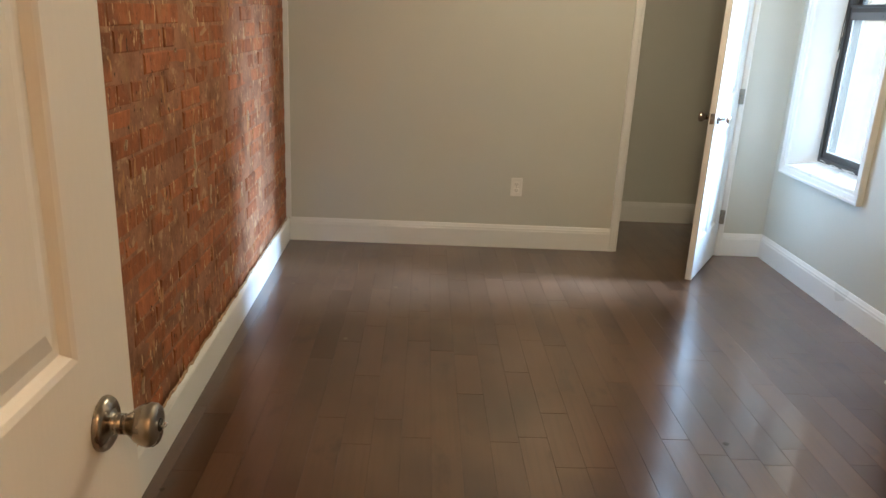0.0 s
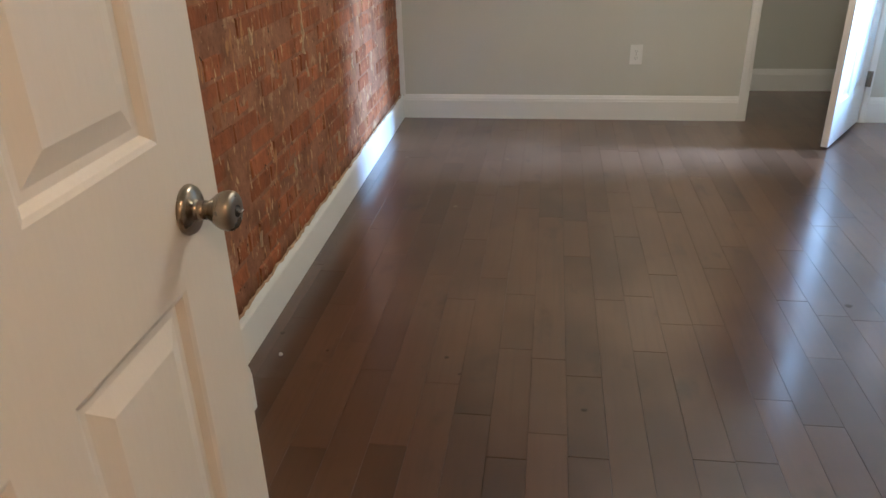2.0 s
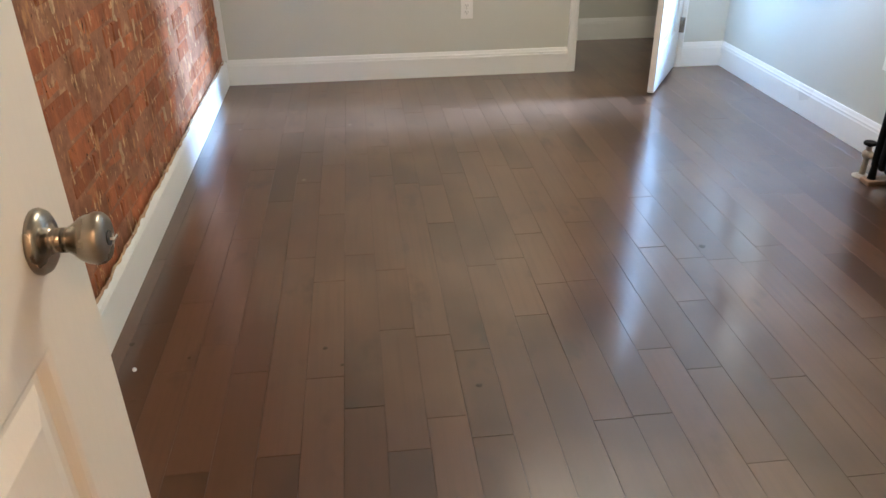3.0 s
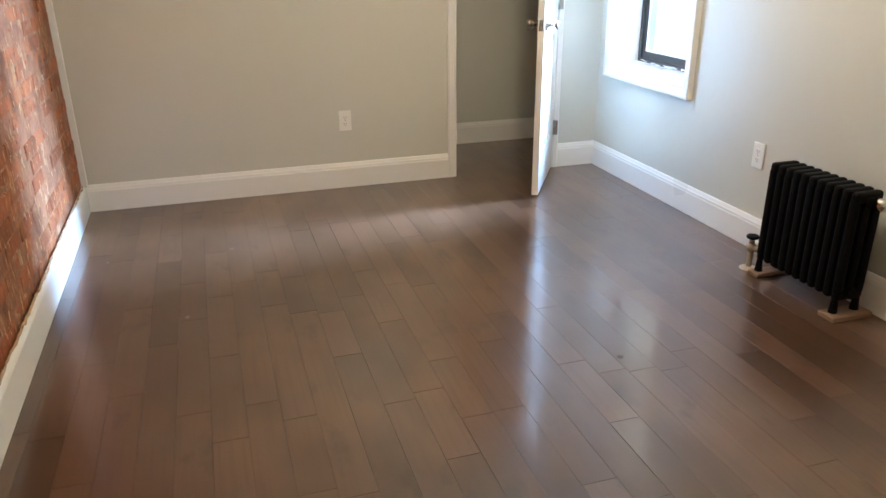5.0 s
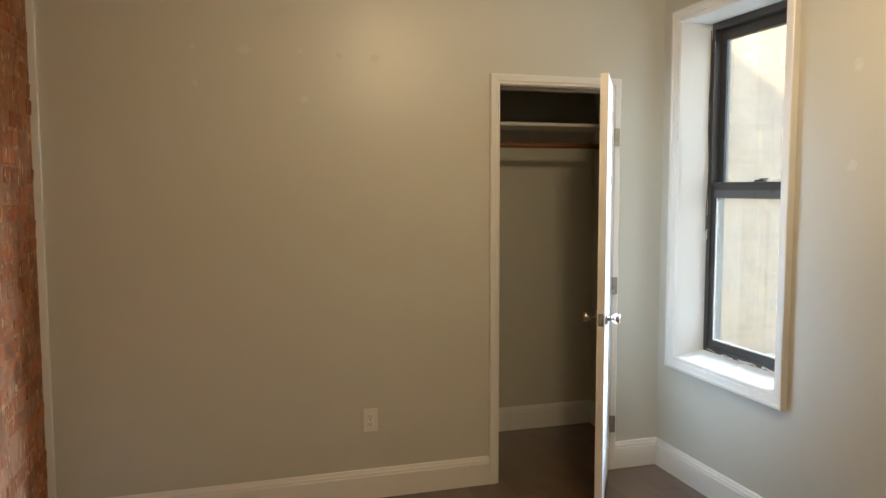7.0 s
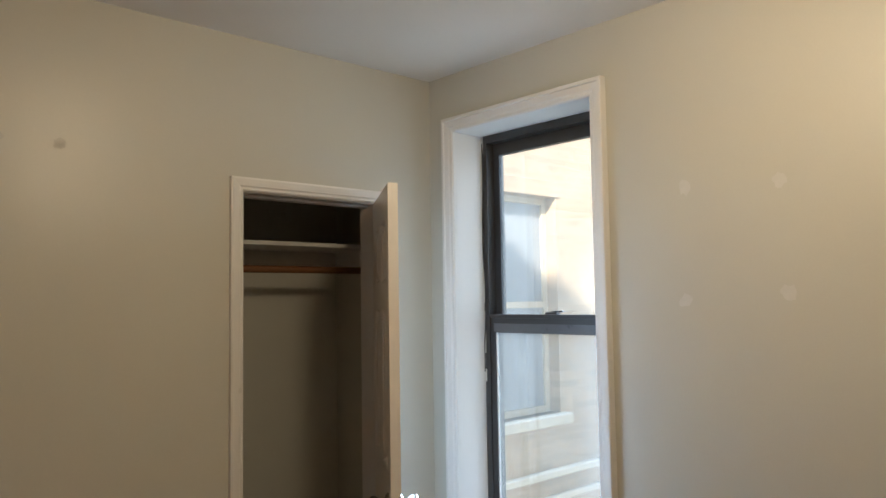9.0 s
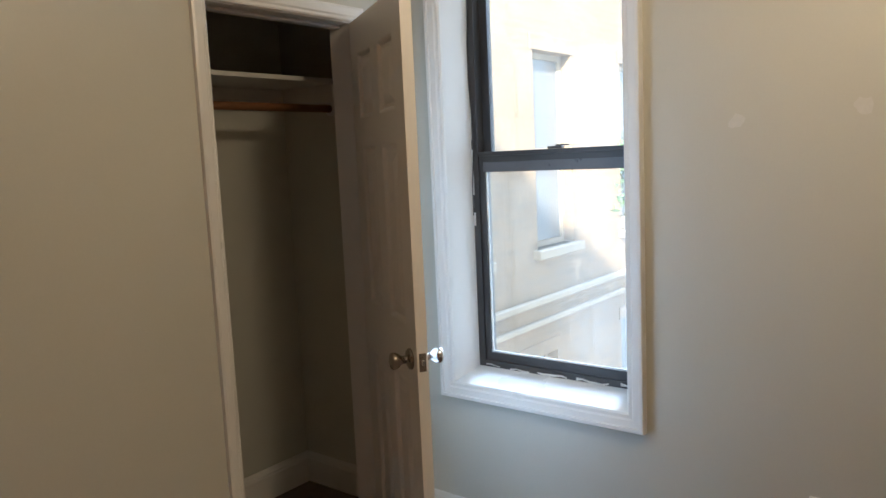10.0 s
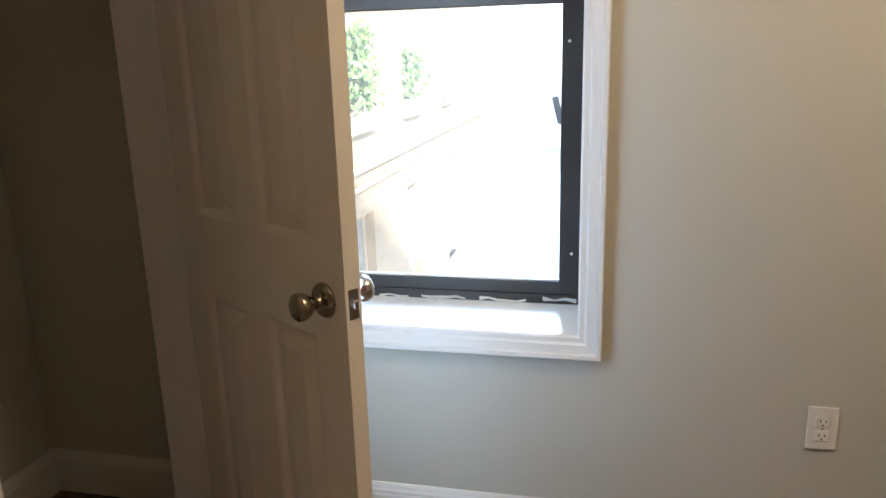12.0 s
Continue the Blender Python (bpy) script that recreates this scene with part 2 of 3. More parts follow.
g_dr.inputs["To Min"].default_value, g_dr.inputs["To Max"].default_value = 0.026, 0.052
gl.new(g_no.outputs["Fac"], g_dr.inputs["Value"])
g_mix2 = gn.new("ShaderNodeMixShader")
gl.new(g_dr.outputs[0], g_mix2.inputs[0])
gl.new(g_mix.outputs[0], g_mix2.inputs[1])
gl.new(g_haze.outputs[0], g_mix2.inputs[2])
gl.new(g_mix2.outputs[0], gn["Material Output"].inputs["Surface"])

bulb_glow = bpy.data.materials.new("frosted_lamp_glass")
bulb_glow.use_nodes = True
bg = bulb_glow.node_tree.nodes["Principled BSDF"]
bg.inputs["Base Color"].default_value = (0.9, 0.85, 0.75, 1)
bg.inputs["Emission Color"].default_value = (1.0, 0.78, 0.5, 1)
bg.inputs["Emission Strength"].default_value = 0.3


# ---- mesh helpers ----
def mesh_of(name, bm, material, smooth=False):
    bmesh.ops.recalc_face_normals(bm, faces=bm.faces[:])
    me = bpy.data.meshes.new(name)
    bm.to_mesh(me)
    bm.free()
    me.materials.append(material)
    if smooth:
        for p in me.polygons:
            p.use_smooth = True
    return me


def part(name, bm, material, parent=None, label="", m=None, smooth=False):
    ob = new(name, mesh_of(name, bm, material, smooth))
    if parent:
        ob.parent = parent
    if m:
        ob.matrix_basis = m
    if label:
        ob["label"] = label
    return ob


def thing(name, label, category, m=None, group="", kind=""):
    ob = new(name)
    ob.empty_display_size = 0.05
    if m:
        ob.matrix_basis = m
    return tagged(ob, label, category, group, kind)


def add_box(bm, x0, x1, y0, y1, z0, z1, bevel=0.0, seg=1):
    r = bmesh.ops.create_cube(bm, size=1.0)
    vs = r["verts"]
    for v in vs:
        v.co = Vector((x0 + (v.co.x + 0.5) * (x1 - x0), y0 + (v.co.y + 0.5) * (y1 - y0), z0 + (v.co.z + 0.5) * (z1 - z0)))
    if bevel:
        es = list({e for v in vs for e in v.link_edges})
        bmesh.ops.bevel(bm, geom=es, offset=bevel, segments=seg, affect="EDGES", profile=0.6)


def box(x0, x1, y0, y1, z0, z1, bevel=0.0, seg=1):
    bm = bmesh.new()
    add_box(bm, x0, x1, y0, y1, z0, z1, bevel, seg)
    return bm


def sweep(profile, p0, p1, out, up, miter0=0.0, miter1=0.0):
    """A moulding: profile points (out, up) run from p0 to p1; miter moves an end by its multiple of the up coordinate."""
    bm = bmesh.new()
    p0, p1, out, up = Vector(p0), Vector(p1), Vector(out), Vector(up)
    along = (p1 - p0).normalized()
    a = [bm.verts.new(p0 + out * u + up * v + along * miter0 * v) for u, v in profile]
    b = [bm.verts.new(p1 + out * u + up * v + along * miter1 * v) for u, v in profile]
    k = len(profile)
    for i in range(k):
        bm.faces.new((a[i], a[(i + 1) % k], b[(i + 1) % k], b[i]))
    bm.faces.new(a)
    bm.faces.new(b[::-1])
    return bm


def lathe(profile, seg=24):
    """A turned form about z from points (radius, height)."""
    bm = bmesh.new()
    rings = []
    for r, h in profile:
        if r < 1e-5:
            rings.append([bm.verts.new((0, 0, h))])
        else:
            rings.append([bm.verts.new((r * math.cos(2 * math.pi * i / seg), r * math.sin(2 * math.pi * i / seg), h)) for i in range(seg)])
    for a, b in zip(rings, rings[1:]):
        for i in range(seg):
            j = (i + 1) % seg
            if len(a) == 1 and len(b) > 1:
                bm.faces.new((a[0], b[i], b[j]))
            elif len(b) == 1 and len(a) > 1:
                bm.faces.new((a[i], a[j], b[0]))
            elif len(a) > 1:
                bm.faces.new((a[i], a[j], b[j], b[i]))
    return bm


def add_tube(bm, p0, p1, r, seg=12):
    p0, p1 = Vector(p0), Vector(p1)
    d = p1 - p0
    q = d.to_track_quat("Z", "Y").to_matrix().to_4x4()
    bmesh.ops.create_cone(bm, cap_ends=True, segments=seg, radius1=r, radius2=r, depth=d.length, matrix=Matrix.Translation((p0 + p1) / 2) @ q)


def pierced(axis, a0, a1, u0, u1, z0, z1, holes):
    """A slab from a0 to a1 across the axis ("x" or "y"), from u0 to u1 and z0 to z1, with rectangular openings through it."""
    us = sorted({u0, u1, *[h[0] for h in holes], *[h[1] for h in holes]})
    zs = sorted({z0, z1, *[h[2] for h in holes], *[h[3] for h in holes]})
    solid = {}
    for i in range(len(us) - 1):
        for j in range(len(zs) - 1):
            cu, cz = (us[i] + us[i + 1]) / 2, (zs[j] + zs[j + 1]) / 2
            solid[i, j] = not any(h[0] < cu < h[1] and h[2] < cz < h[3] for h in holes)
    bm = bmesh.new()
    seen = {}

    def vert(a, u, z):
        if (a, u, z) not in seen:
            seen[a, u, z] = bm.verts.new((a, u, z) if axis == "x" else (u, a, z))
        return seen[a, u, z]

    for (i, j), s in solid.items():
        if not s:
            continue
        c = [(us[i], zs[j]), (us[i + 1], zs[j]), (us[i + 1], zs[j + 1]), (us[i], zs[j + 1])]
        for a in (a0, a1):
            bm.faces.new([vert(a, *p) for p in c])
        for (di, dj), (p, q) in (((0, -1), (0, 1)), ((1, 0), (1, 2)), ((0, 1), (2, 3)), ((-1, 0), (3, 0))):
            if not solid.get((i + di, j + dj), False):
                bm.faces.new([vert(a0, *c[p]), vert(a0, *c[q]), vert(a1, *c[q]), vert(a1, *c[p])])
    return bm


# ---- plan ----
W = 3.022          # east wall face
B = 0.016          # north wall face
S = -4.524         # south wall face (doorway)
H = 2.635          # ceiling
CX0, CX1, CZ = 2.087, 2.702, 2.040   # closet opening
WY0, WY1, WZ0, WZ1 = -0.897, -0.157, 0.645, 2.368  # window opening
CB = 0.785         # closet back wall
CL = 1.62          # closet west wall

# ---- structure ----
floor = tagged(part("floor", box(-0.3, W + 0.3, -6.5, CB + 0.1, -0.16, -0.016), floor_gap), "dark brown stained wood plank floor", "floor", kind="structure")
ceiling = tagged(part("ceiling", box(-0.3, W + 0.31, -6.5, CB + 0.11, H, H + 0.16), paint_ceiling), "plain white painted ceiling", "ceiling", kind="structure")
wall_north = tagged(part("wall_north", pierced("y", B, B + 0.11, -0.02, W, -0.016, H, [(CX0 - 0.014, CX1 + 0.014, -0.016, CZ + 0.014)]), paint_wall),
                    "light grey painted wall with a closet doorway", "wall", kind="structure")
wall_east = tagged(part("wall_east", pierced("x", W, W + 0.28, -6.5, CB + 0.1, -0.16, H, [(WY0 - 0.012, WY1 + 0.012, WZ0 - 0.012, WZ1 + 0.012)]), paint_wall),
                   "light grey painted wall with one deep window", "wall", kind="structure")
wall_west = tagged(part("wall_west", box(-0.26, -0.0200, -6.5, CB + 0.1, -0.016, H), mortar), "exposed old red brick wall", "brick wall", kind="structure")
wall_south = tagged(part("wall_south", pierced("y", S - 0.12, S, -0.03, W, -0.016, H, [(0.427, 1.335, -0.016, 2.05)]), paint_wall),
                    "grey painted wall with the entry doorway", "wall", kind="structure")
wall_hall = tagged(part("wall_hall", box(-0.03, W, -6.5, -6.4, -0.016, H), paint_wall), "plain hall wall beyond the entry doorway", "wall", kind="structure")
# unseen roof and side blocks, added to cast the sun's shadow line on the facade
roof = tagged(part("roof", box(-0.3, W + 0.29, -9.0, 2.09, H + 0.161, 3.8), facade_pale), "unseen block added above the room to shade the facade", "roof", kind="structure")
tagged(part("wall_shade_fill", box(-0.3, W + 0.29, CB + 0.12, 2.09, -7.0, H + 0.16), facade_pale), "unseen wall added under the roof block to shade the facade", "wall", kind="structure")
closet_wall_1 = tagged(part("closet_wall_1", box(-0.03, W, CB, CB + 0.1, -0.016, H), paint_wall), "grey painted closet back wall", "wall", kind="structure")
closet_wall_2 = tagged(part("closet_wall_2", box(CL - 0.1, CL, B + 0.11, CB, -0.016, H), paint_wall), "grey painted closet side wall", "wall", kind="structure")

# baseboards with a moulded cap
BASE = [(0, 0), (0.015, 0), (0.015, 0.112), (0.0125, 0.118), (0.0125, 0.126), (0.009, 0.133), (0.007, 0.141), (0.004, 0.148), (0, 0.148)]
FLAT = [(0, 0), (0.018, 0), (0.018, 0.128), (0.013, 0.138), (0.004, 0.146), (0, 0.148)]


def baseboard(p0, p1, out, label, profile=BASE):
    return tagged(part("baseboard", sweep(profile, p0, p1, out, (0, 0, 1)), paint_trim), label, "baseboard", kind="structure")


baseboard((0.0, B, 0), (2.032, B, 0), (0, -1, 0), "white moulded baseboard along the grey wall")
baseboard((2.757, B, 0), (W, B, 0), (0, -1, 0), "short white moulded baseboard beside the closet")
baseboard((W, B - 0.0155, 0), (W, S, 0), (-1, 0, 0), "white moulded baseboard under the window wall")
baseboard((-0.019, B, 0), (0.008, -2.99, 0), (1, 0, 0), "flat white baseboard along the brick wall", FLAT)
pier = tagged(part("wall_pier", box(-0.03, 0.112, S, -2.99, -0.016, H), paint_wall), "grey painted pier behind the entry door", "wall", kind="structure")
baseboard((0.112, -2.975, 0), (0.112, S, 0), (1, 0, 0), "white moulded baseboard behind the entry door")
baseboard((0.009, -2.99, 0), (0.112, -2.99, 0), (0, 1, 0), "short white baseboard return at the pier")
baseboard((W, S, 0), (1.395, S, 0), (0, 1, 0), "white moulded baseboard beside the entry doorway")
baseboard((CL, CB, 0), (W, CB, 0), (0, -1, 0), "white baseboard at the closet back")
baseboard((W, CB - 0.0155, 0), (W, B + 0.11, 0), (-1, 0, 0), "white baseboard at the closet side")
# corner strip between the bricks and the grey wall
corner = tagged(part("corner_trim", box(-0.034, 0.010, B - 0.024, B, 0.149, H, 0.004, 2), paint_trim),
                "thin white corner strip beside the bricks", "trim", kind="structure")

# casings
CASE = [(0, 0), (0.009, 0), (0.013, 0.006), (0.013, 0.014), (0.017, 0.020), (0.019, 0.044), (0.016, 0.052), (0, 0.052)]


def casing(name, label, pieces):
    t = thing(name, label, "casing", kind="structure")
    for p0, p1, out, up, a, b in pieces:
        part("casing_board", sweep(CASE, p0, p1, out, up, a, b), paint_trim, t)
    return t


E0, E1, EZ = CX0 - 0.004, CX1 + 0.004, CZ + 0.004
casing("closet_casing", "white moulded casing round the closet doorway", [
    ((E0, B, 0), (E0, B, EZ), (0, -1, 0), (-1, 0, 0), 0, 1),
    ((E1, B, 0), (E1, B, EZ), (0, -1, 0), (1, 0, 0), 0, 1),
    ((E0, B, EZ), (E1, B, EZ), (0, -1, 0), (0, 0, 1), -1, 1)])
jamb = thing("closet_jamb", "white painted closet door jamb with stop", "door jamb", kind="structure")
part("jamb_side", box(CX0 - 0.013, CX0, B + 0.0005, B + 0.11, 0, CZ, 0.002), paint_trim, jamb)
part("jamb_side", box(CX1, CX1 + 0.013, B + 0.0005, B + 0.11, 0, CZ, 0.002), paint_trim, jamb)
part("jamb_head", box(CX0 - 0.013, CX1 + 0.013, B + 0.0005, B + 0.11, CZ, CZ + 0.013, 0.002), paint_trim, jamb)
part("door_stop", box(CX0, CX0 + 0.010, B + 0.05, B + 0.085, 0, CZ - 0.011, 0.002), paint_trim, jamb)
part("door_stop", box(CX0, CX1, B + 0.05, B + 0.085, CZ - 0.011, CZ, 0.002), paint_trim, jamb)
entry = thing("entry_casing", "white casing and jamb of the entry doorway", "casing", kind="structure")
part("jamb_side", box(0.428, 0.442, S - 0.12, S + 0.001, 0, 2.04), paint_trim, entry)
part("jamb_side", box(1.320, 1.334, S - 0.12, S + 0.001, 0, 2.04), paint_trim, entry)
part("jamb_head", box(0.428, 1.334, S - 0.12, S + 0.001, 2.041, 2.049), paint_trim, entry)
for e, o in ((0.436, -1), (1.328, 1)):
    part("casing_board", sweep(CASE, (e, S, 0), (e, S, 2.046), (0, 1, 0), (o, 0, 0), 0, 1), paint_trim, entry)
part("casing_board", sweep(CASE, (0.436, S, 2.046), (1.328, S, 2.046), (0, 1, 0), (0, 0, 1), -1, 1), paint_trim, entry)


# ---- doors ----
def leaf(w, h, t, stile, mullion, rows):
    """A moulded six-panel leaf: x from 0 (hinge) to w, y across the thickness from 0 to t, z up."""
    pw = (w - 2 * stile - mullion) / 2
    cols = [(stile, stile + pw), (stile + pw + mullion, w - stile)]
    us = [0, *cols[0], *cols[1], w]
    zs = [0, *[z for r in rows for z in r], h]
    bm = bmesh.new()
    for side in (0, 1):
        y, s = (0.0, 1) if side == 0 else (t, -1)
        for i in range(len(us) - 1):
            for j in range(len(zs) - 1):
                a, b, c, d = us[i], us[i + 1], zs[j], zs[j + 1]
                if i % 2 == 1 and j % 2 == 1:
                    rings = []
                    for inset, deep in ((0, 0), (0.007, 0.003), (0.015, 0.012), (0.026, 0.012), (0.056, 0.002)):
                        rings.append([bm.verts.new((x, y + s * deep, z)) for x, z in
                                      ((a + inset, c + inset), (b - inset, c + inset), (b - inset, d - inset), (a + inset, d - inset))])
                    for r0, r1 in zip(rings, rings[1:]):
                        for k in range(4):
                            bm.faces.new((r0[k], r0[(k + 1) % 4], r1[(k + 1) % 4], r1[k]))
                    bm.faces.new(rings[-1])
                else:
                    bm.faces.new([bm.verts.new((x, y, z)) for x, z in ((a, c), (b, c), (b, d), (a, d))])
    for i in range(len(us) - 1):
        for z in (0, h):
            bm.faces.new([bm.verts.new(p) for p in ((us[i], 0, z), (us[i + 1], 0, z), (us[i + 1], t, z), (us[i], t, z))])
    for j in range(len(zs) - 1):
        for x in (0, w):
            bm.faces.new([bm.verts.new(p) for p in ((x, 0, zs[j]), (x, 0, zs[j + 1]), (x, t, zs[j + 1]), (x, t, zs[j]))])
    bmesh.ops.remove_doubles(bm, verts=bm.verts[:], dist=0.0002)
    return bm


ROSE = [(0, 0), (0.033, 0), (0.0335, 0.003), (0.031, 0.008), (0.026, 0.011), (0.019, 0.0125), (0.0135, 0.014), (0.0125, 0.018), (0.0125, 0.027), (0, 0.027)]
KNOB = [(0, 0.024), (0.0125, 0.024), (0.0125, 0.029), (0.0155, 0.034), (0.0215, 0.041), (0.0252, 0.048), (0.0265, 0.055), (0.0258, 0.061), (0.0228, 0.0648), (0.016, 0.0662), (0.009, 0.0668), (0, 0.067)]


def knob_set(parent, m, metal, button):
    r = part("rose", lathe(ROSE, 28), metal, parent, m=m, smooth=True)
    k = part("knob", lathe(KNOB, 28), metal, parent, "satin nickel round knob", m=m, smooth=True)
    if button:
        part("key_slot", lathe([(0, 0.0665), (0.008, 0.0665), (0.008, 0.0678), (0, 0.0678)], 16), dark_hole, k, "dark recess in the knob")
        bm = box(-0.0045, 0.0045, -0.0018, 0.0018, 0.067, 0.0745, 0.001)
        part("turn_button", bm, chrome, k, "small bright turn button")
    return r


def hinge(parent, z, m=None):
    bm = bmesh.new()
    add_tube(bm, (-0.004, -0.006, z - 0.045), (-0.004, -0.006, z + 0.045), 0.006, 10)
    add_box(bm, -0.003, -0.001, -0.004, 0.030, z - 0.045, z + 0.045)
    return part("hinge", bm, steel, parent, "nickel butt hinge")


# entry door, swung fully open along the brick wall
entry_door = thing("door_1", "open white six-panel entry door with a nickel knob", "door", pose(0.418, S + 0.004, 0.012, 0, 0, 90), kind="structure")
ROWS = [(0.22, 0.823), (1.018, 1.60), (1.70, 1.915)]
part("door_leaf", leaf(0.862, 2.02, 0.035, 0.132, 0.098, ROWS), paint_door, entry_door, m=Matrix.Translation((0, -0.035, 0)))
knob_set(entry_door, pose(0.772, -0.035, 0.917, 90, 0, 0), steel, True)
knob_set(entry_door, pose(0.772, 0.0, 0.917, -90, 0, 0), steel, False)
part("latch_plate", box(0.8615, 0.8632, -0.029, -0.006, 0.881, 0.941, 0.0004), steel, entry_door)
for z in (0.25, 1.0, 1.78):
    hinge(entry_door, z)

# closet door, a little over half open
closet_door = thing("door_2", "half-open white six-panel closet door with a nickel knob", "door", pose(CX1 + 0.008, B - 0.032, 0.012, 0, 0, 180 + 58.0), kind="structure")
part("door_leaf", leaf(0.614, 2.022, 0.035, 0.095, 0.08, [(0.22, 0.84), (1.02, 1.58), (1.68, 1.905)]), paint_door, closet_door, m=Matrix.Translation((0, -0.035, 0)))
knob_set(closet_door, pose(0.552, -0.035, 0.919, 90, 0, 0), steel, False)
knob_set(closet_door, pose(0.552, 0.0, 0.919, -90, 0, 0), chrome, False)
part("latch_plate", box(0.6135, 0.6152, -0.029, -0.006, 0.891, 0.948, 0.0004), chrome, closet_door, "chrome latch plate")
part("latch_bolt", box(0.614, 0.6225, -0.0225, -0.0125, 0.911, 0.928, 0.002), chrome, closet_door)
for z in (0.25, 1.0, 1.78):
    hinge(closet_door, z)

# ---- window ----
window = thing("window_1", "black double-hung window in a deep white reveal", "window", kind="structure")
R0 = W - 0.002
XF = 3.185         # room face of the metal frame
part("reveal_side", box(R0, XF + 0.09, WY1, WY1 + 0.011, WZ0, WZ1), paint_trim, window)
part("reveal_side", box(R0, XF + 0.09, WY0 - 0.011, WY0, WZ0, WZ1), paint_trim, window)
part("reveal_head", box(R0, XF + 0.09, WY0 - 0.011, WY1 + 0.011, WZ1, WZ1 + 0.011), paint_trim, window)
part("window_sill", sweep([(0, -0.011), (XF + 0.09 - R0, 0.012), (XF + 0.09 - R0, 0.034), (0, 0)], (R0, WY0 - 0.010, WZ0), (R0, WY1 + 0.010, WZ0), (1, 0, 0), (0, 0, 1)), paint_trim, window)
WCASE = [(0, 0), (0.014, 0), (0.020, 0.006), (0.020, 0.018), (0.025, 0.024), (0.027, 0.046), (0.033, 0.049), (0.033, 0.060), (0.030, 0.063), (0, 0.063)]
for p0, p1, up in (((W, WY1, WZ0), (W, WY1, WZ1), (0, 1, 0)), ((W, WY0, WZ0), (W, WY0, WZ1), (0, -1, 0)),
                   ((W, WY0, WZ1), (W, WY1, WZ1), (0, 0, 1)), ((W, WY0, WZ0), (W, WY1, WZ0), (0, 0, -1))):
    part("window_casing", sweep(WCASE, p0, p1, (-1, 0, 0), up, -1, 1), paint_trim, window)
part("window_frame", pierced("x", XF, XF + 0.085, WY0, WY1, WZ0 + 0.020, WZ1, [(WY0 + 0.030, WY1 - 0.030, WZ0 + 0.048, WZ1 - 0.034)]), alu_black, window)
sash_low = part("lower_sash", pierced("x", XF + 0.008, XF + 0.036, WY0 + 0.026, WY1 - 0.026, 0.684, 1.548, [(WY0 + 0.062, WY1 - 0.056, 0.728, 1.476)]), alu_black, window)
sash_up = part("upper_sash", pierced("x", XF + 0.045, XF + 0.073, WY0 + 0.026, WY1 - 0.026, 1.490, 2.334, [(WY0 + 0.060, WY1 - 0.066, 1.538, 2.280)]), alu_black, window)
part("rail_cover", box(XF + 0.0055, XF + 0.0085, WY0 + 0.06, WY1 - 0.05, 1.478, 1.516, 0.001), alu_grey, sash_low, "grey sash rail face")
part("rail_lip", box(XF + 0.001, XF + 0.037, WY0 + 0.03, WY1 - 0.03, 1.540, 1.557, 0.003, 2), alu_black, sash_low)
pane_low = part("pane", box(XF + 0.020, XF + 0.024, WY0 + 0.060, WY1 - 0.054, 0.726, 1.478), glass, sash_low, "clear glass pane")
pane_up = part("pane", box(XF + 0.057, XF + 0.061, WY0 + 0.058, WY1 - 0.054, 1.536, 2.294), glass, sash_up, "clear glass pane")
pane_low.visible_shadow = pane_up.visible_shadow = False
bead = bmesh.new()
add_box(bead, XF + 0.014, XF + 0.020, WY0 + 0.0625, WY1 - 0.0565, 0.7285, 0.735)
add_box(bead, XF + 0.014, XF + 0.020, WY1 - 0.0625, WY1 - 0.0565, 0.735, 1.475)
part("glazing_bead", bead, plastic_white, sash_low, "thin white glazing bead")
lock = part("sash_lock", box(XF + 0.006, XF + 0.032, -0.565, -0.505, 1.5575, 1.567, 0.003, 2), alu_black, sash_low)
part("lock_lever", box(XF + 0.004, XF + 0.014, -0.60, -0.54, 1.567, 1.573, 0.002), alu_black, lock)
part("sash_tag", box(0.0, 0.002, -0.009, 0.009, -0.037, 0.037, 0.0008), plastic_grey, sash_low, "small grey strip on the glass", pose(XF + 0.0165, -0.826, 1.205, -14, 0, 0))
for y_, z_ in ((-0.855, 1.382), (-0.869, 0.815)):
    bm = bmesh.new()
    add_tube(bm, (XF - 0.002, y_, z_), (XF + 0.001, y_, z_), 0.004, 10)
    part("screw", bm, plastic_white, window, "pale screw head in the black frame")
# crumbling paint and caulk along the bottom of the frame
rnd = random.Random(5)
cr = bmesh.new()
z = WZ0 + 0.1
while z < WZ1 - 0.05:
    ln = rnd.uniform(0.05, 0.2)
    if rnd.random() < 0.6:
        add_box(cr, XF - 0.003, XF + 0.001, WY1 - rnd.uniform(0.004, 0.009), WY1 - 0.0005, z, z + ln, 0.001)
    z += ln + rnd.uniform(0.02, 0.1)
part("peeling_caulk", cr, peel, window)

# black tube added in place of the shaded gap between frame and reveal
cr = bmesh.new()
gap_path = [Vector((XF - 0.004, WY1 - 0.006 - 0.007 * math.sin(i * 0.5) * (1 if i > 6 else 0.4), 2.335 - 0.045 * i)) for i in range(24)]
for a, b in zip(gap_path, gap_path[1:]):
    add_tube(cr, a, b, 0.0028, 6)
part("gap_line", cr, alu_black, window, "black tube drawn for the dark gap beside the frame")

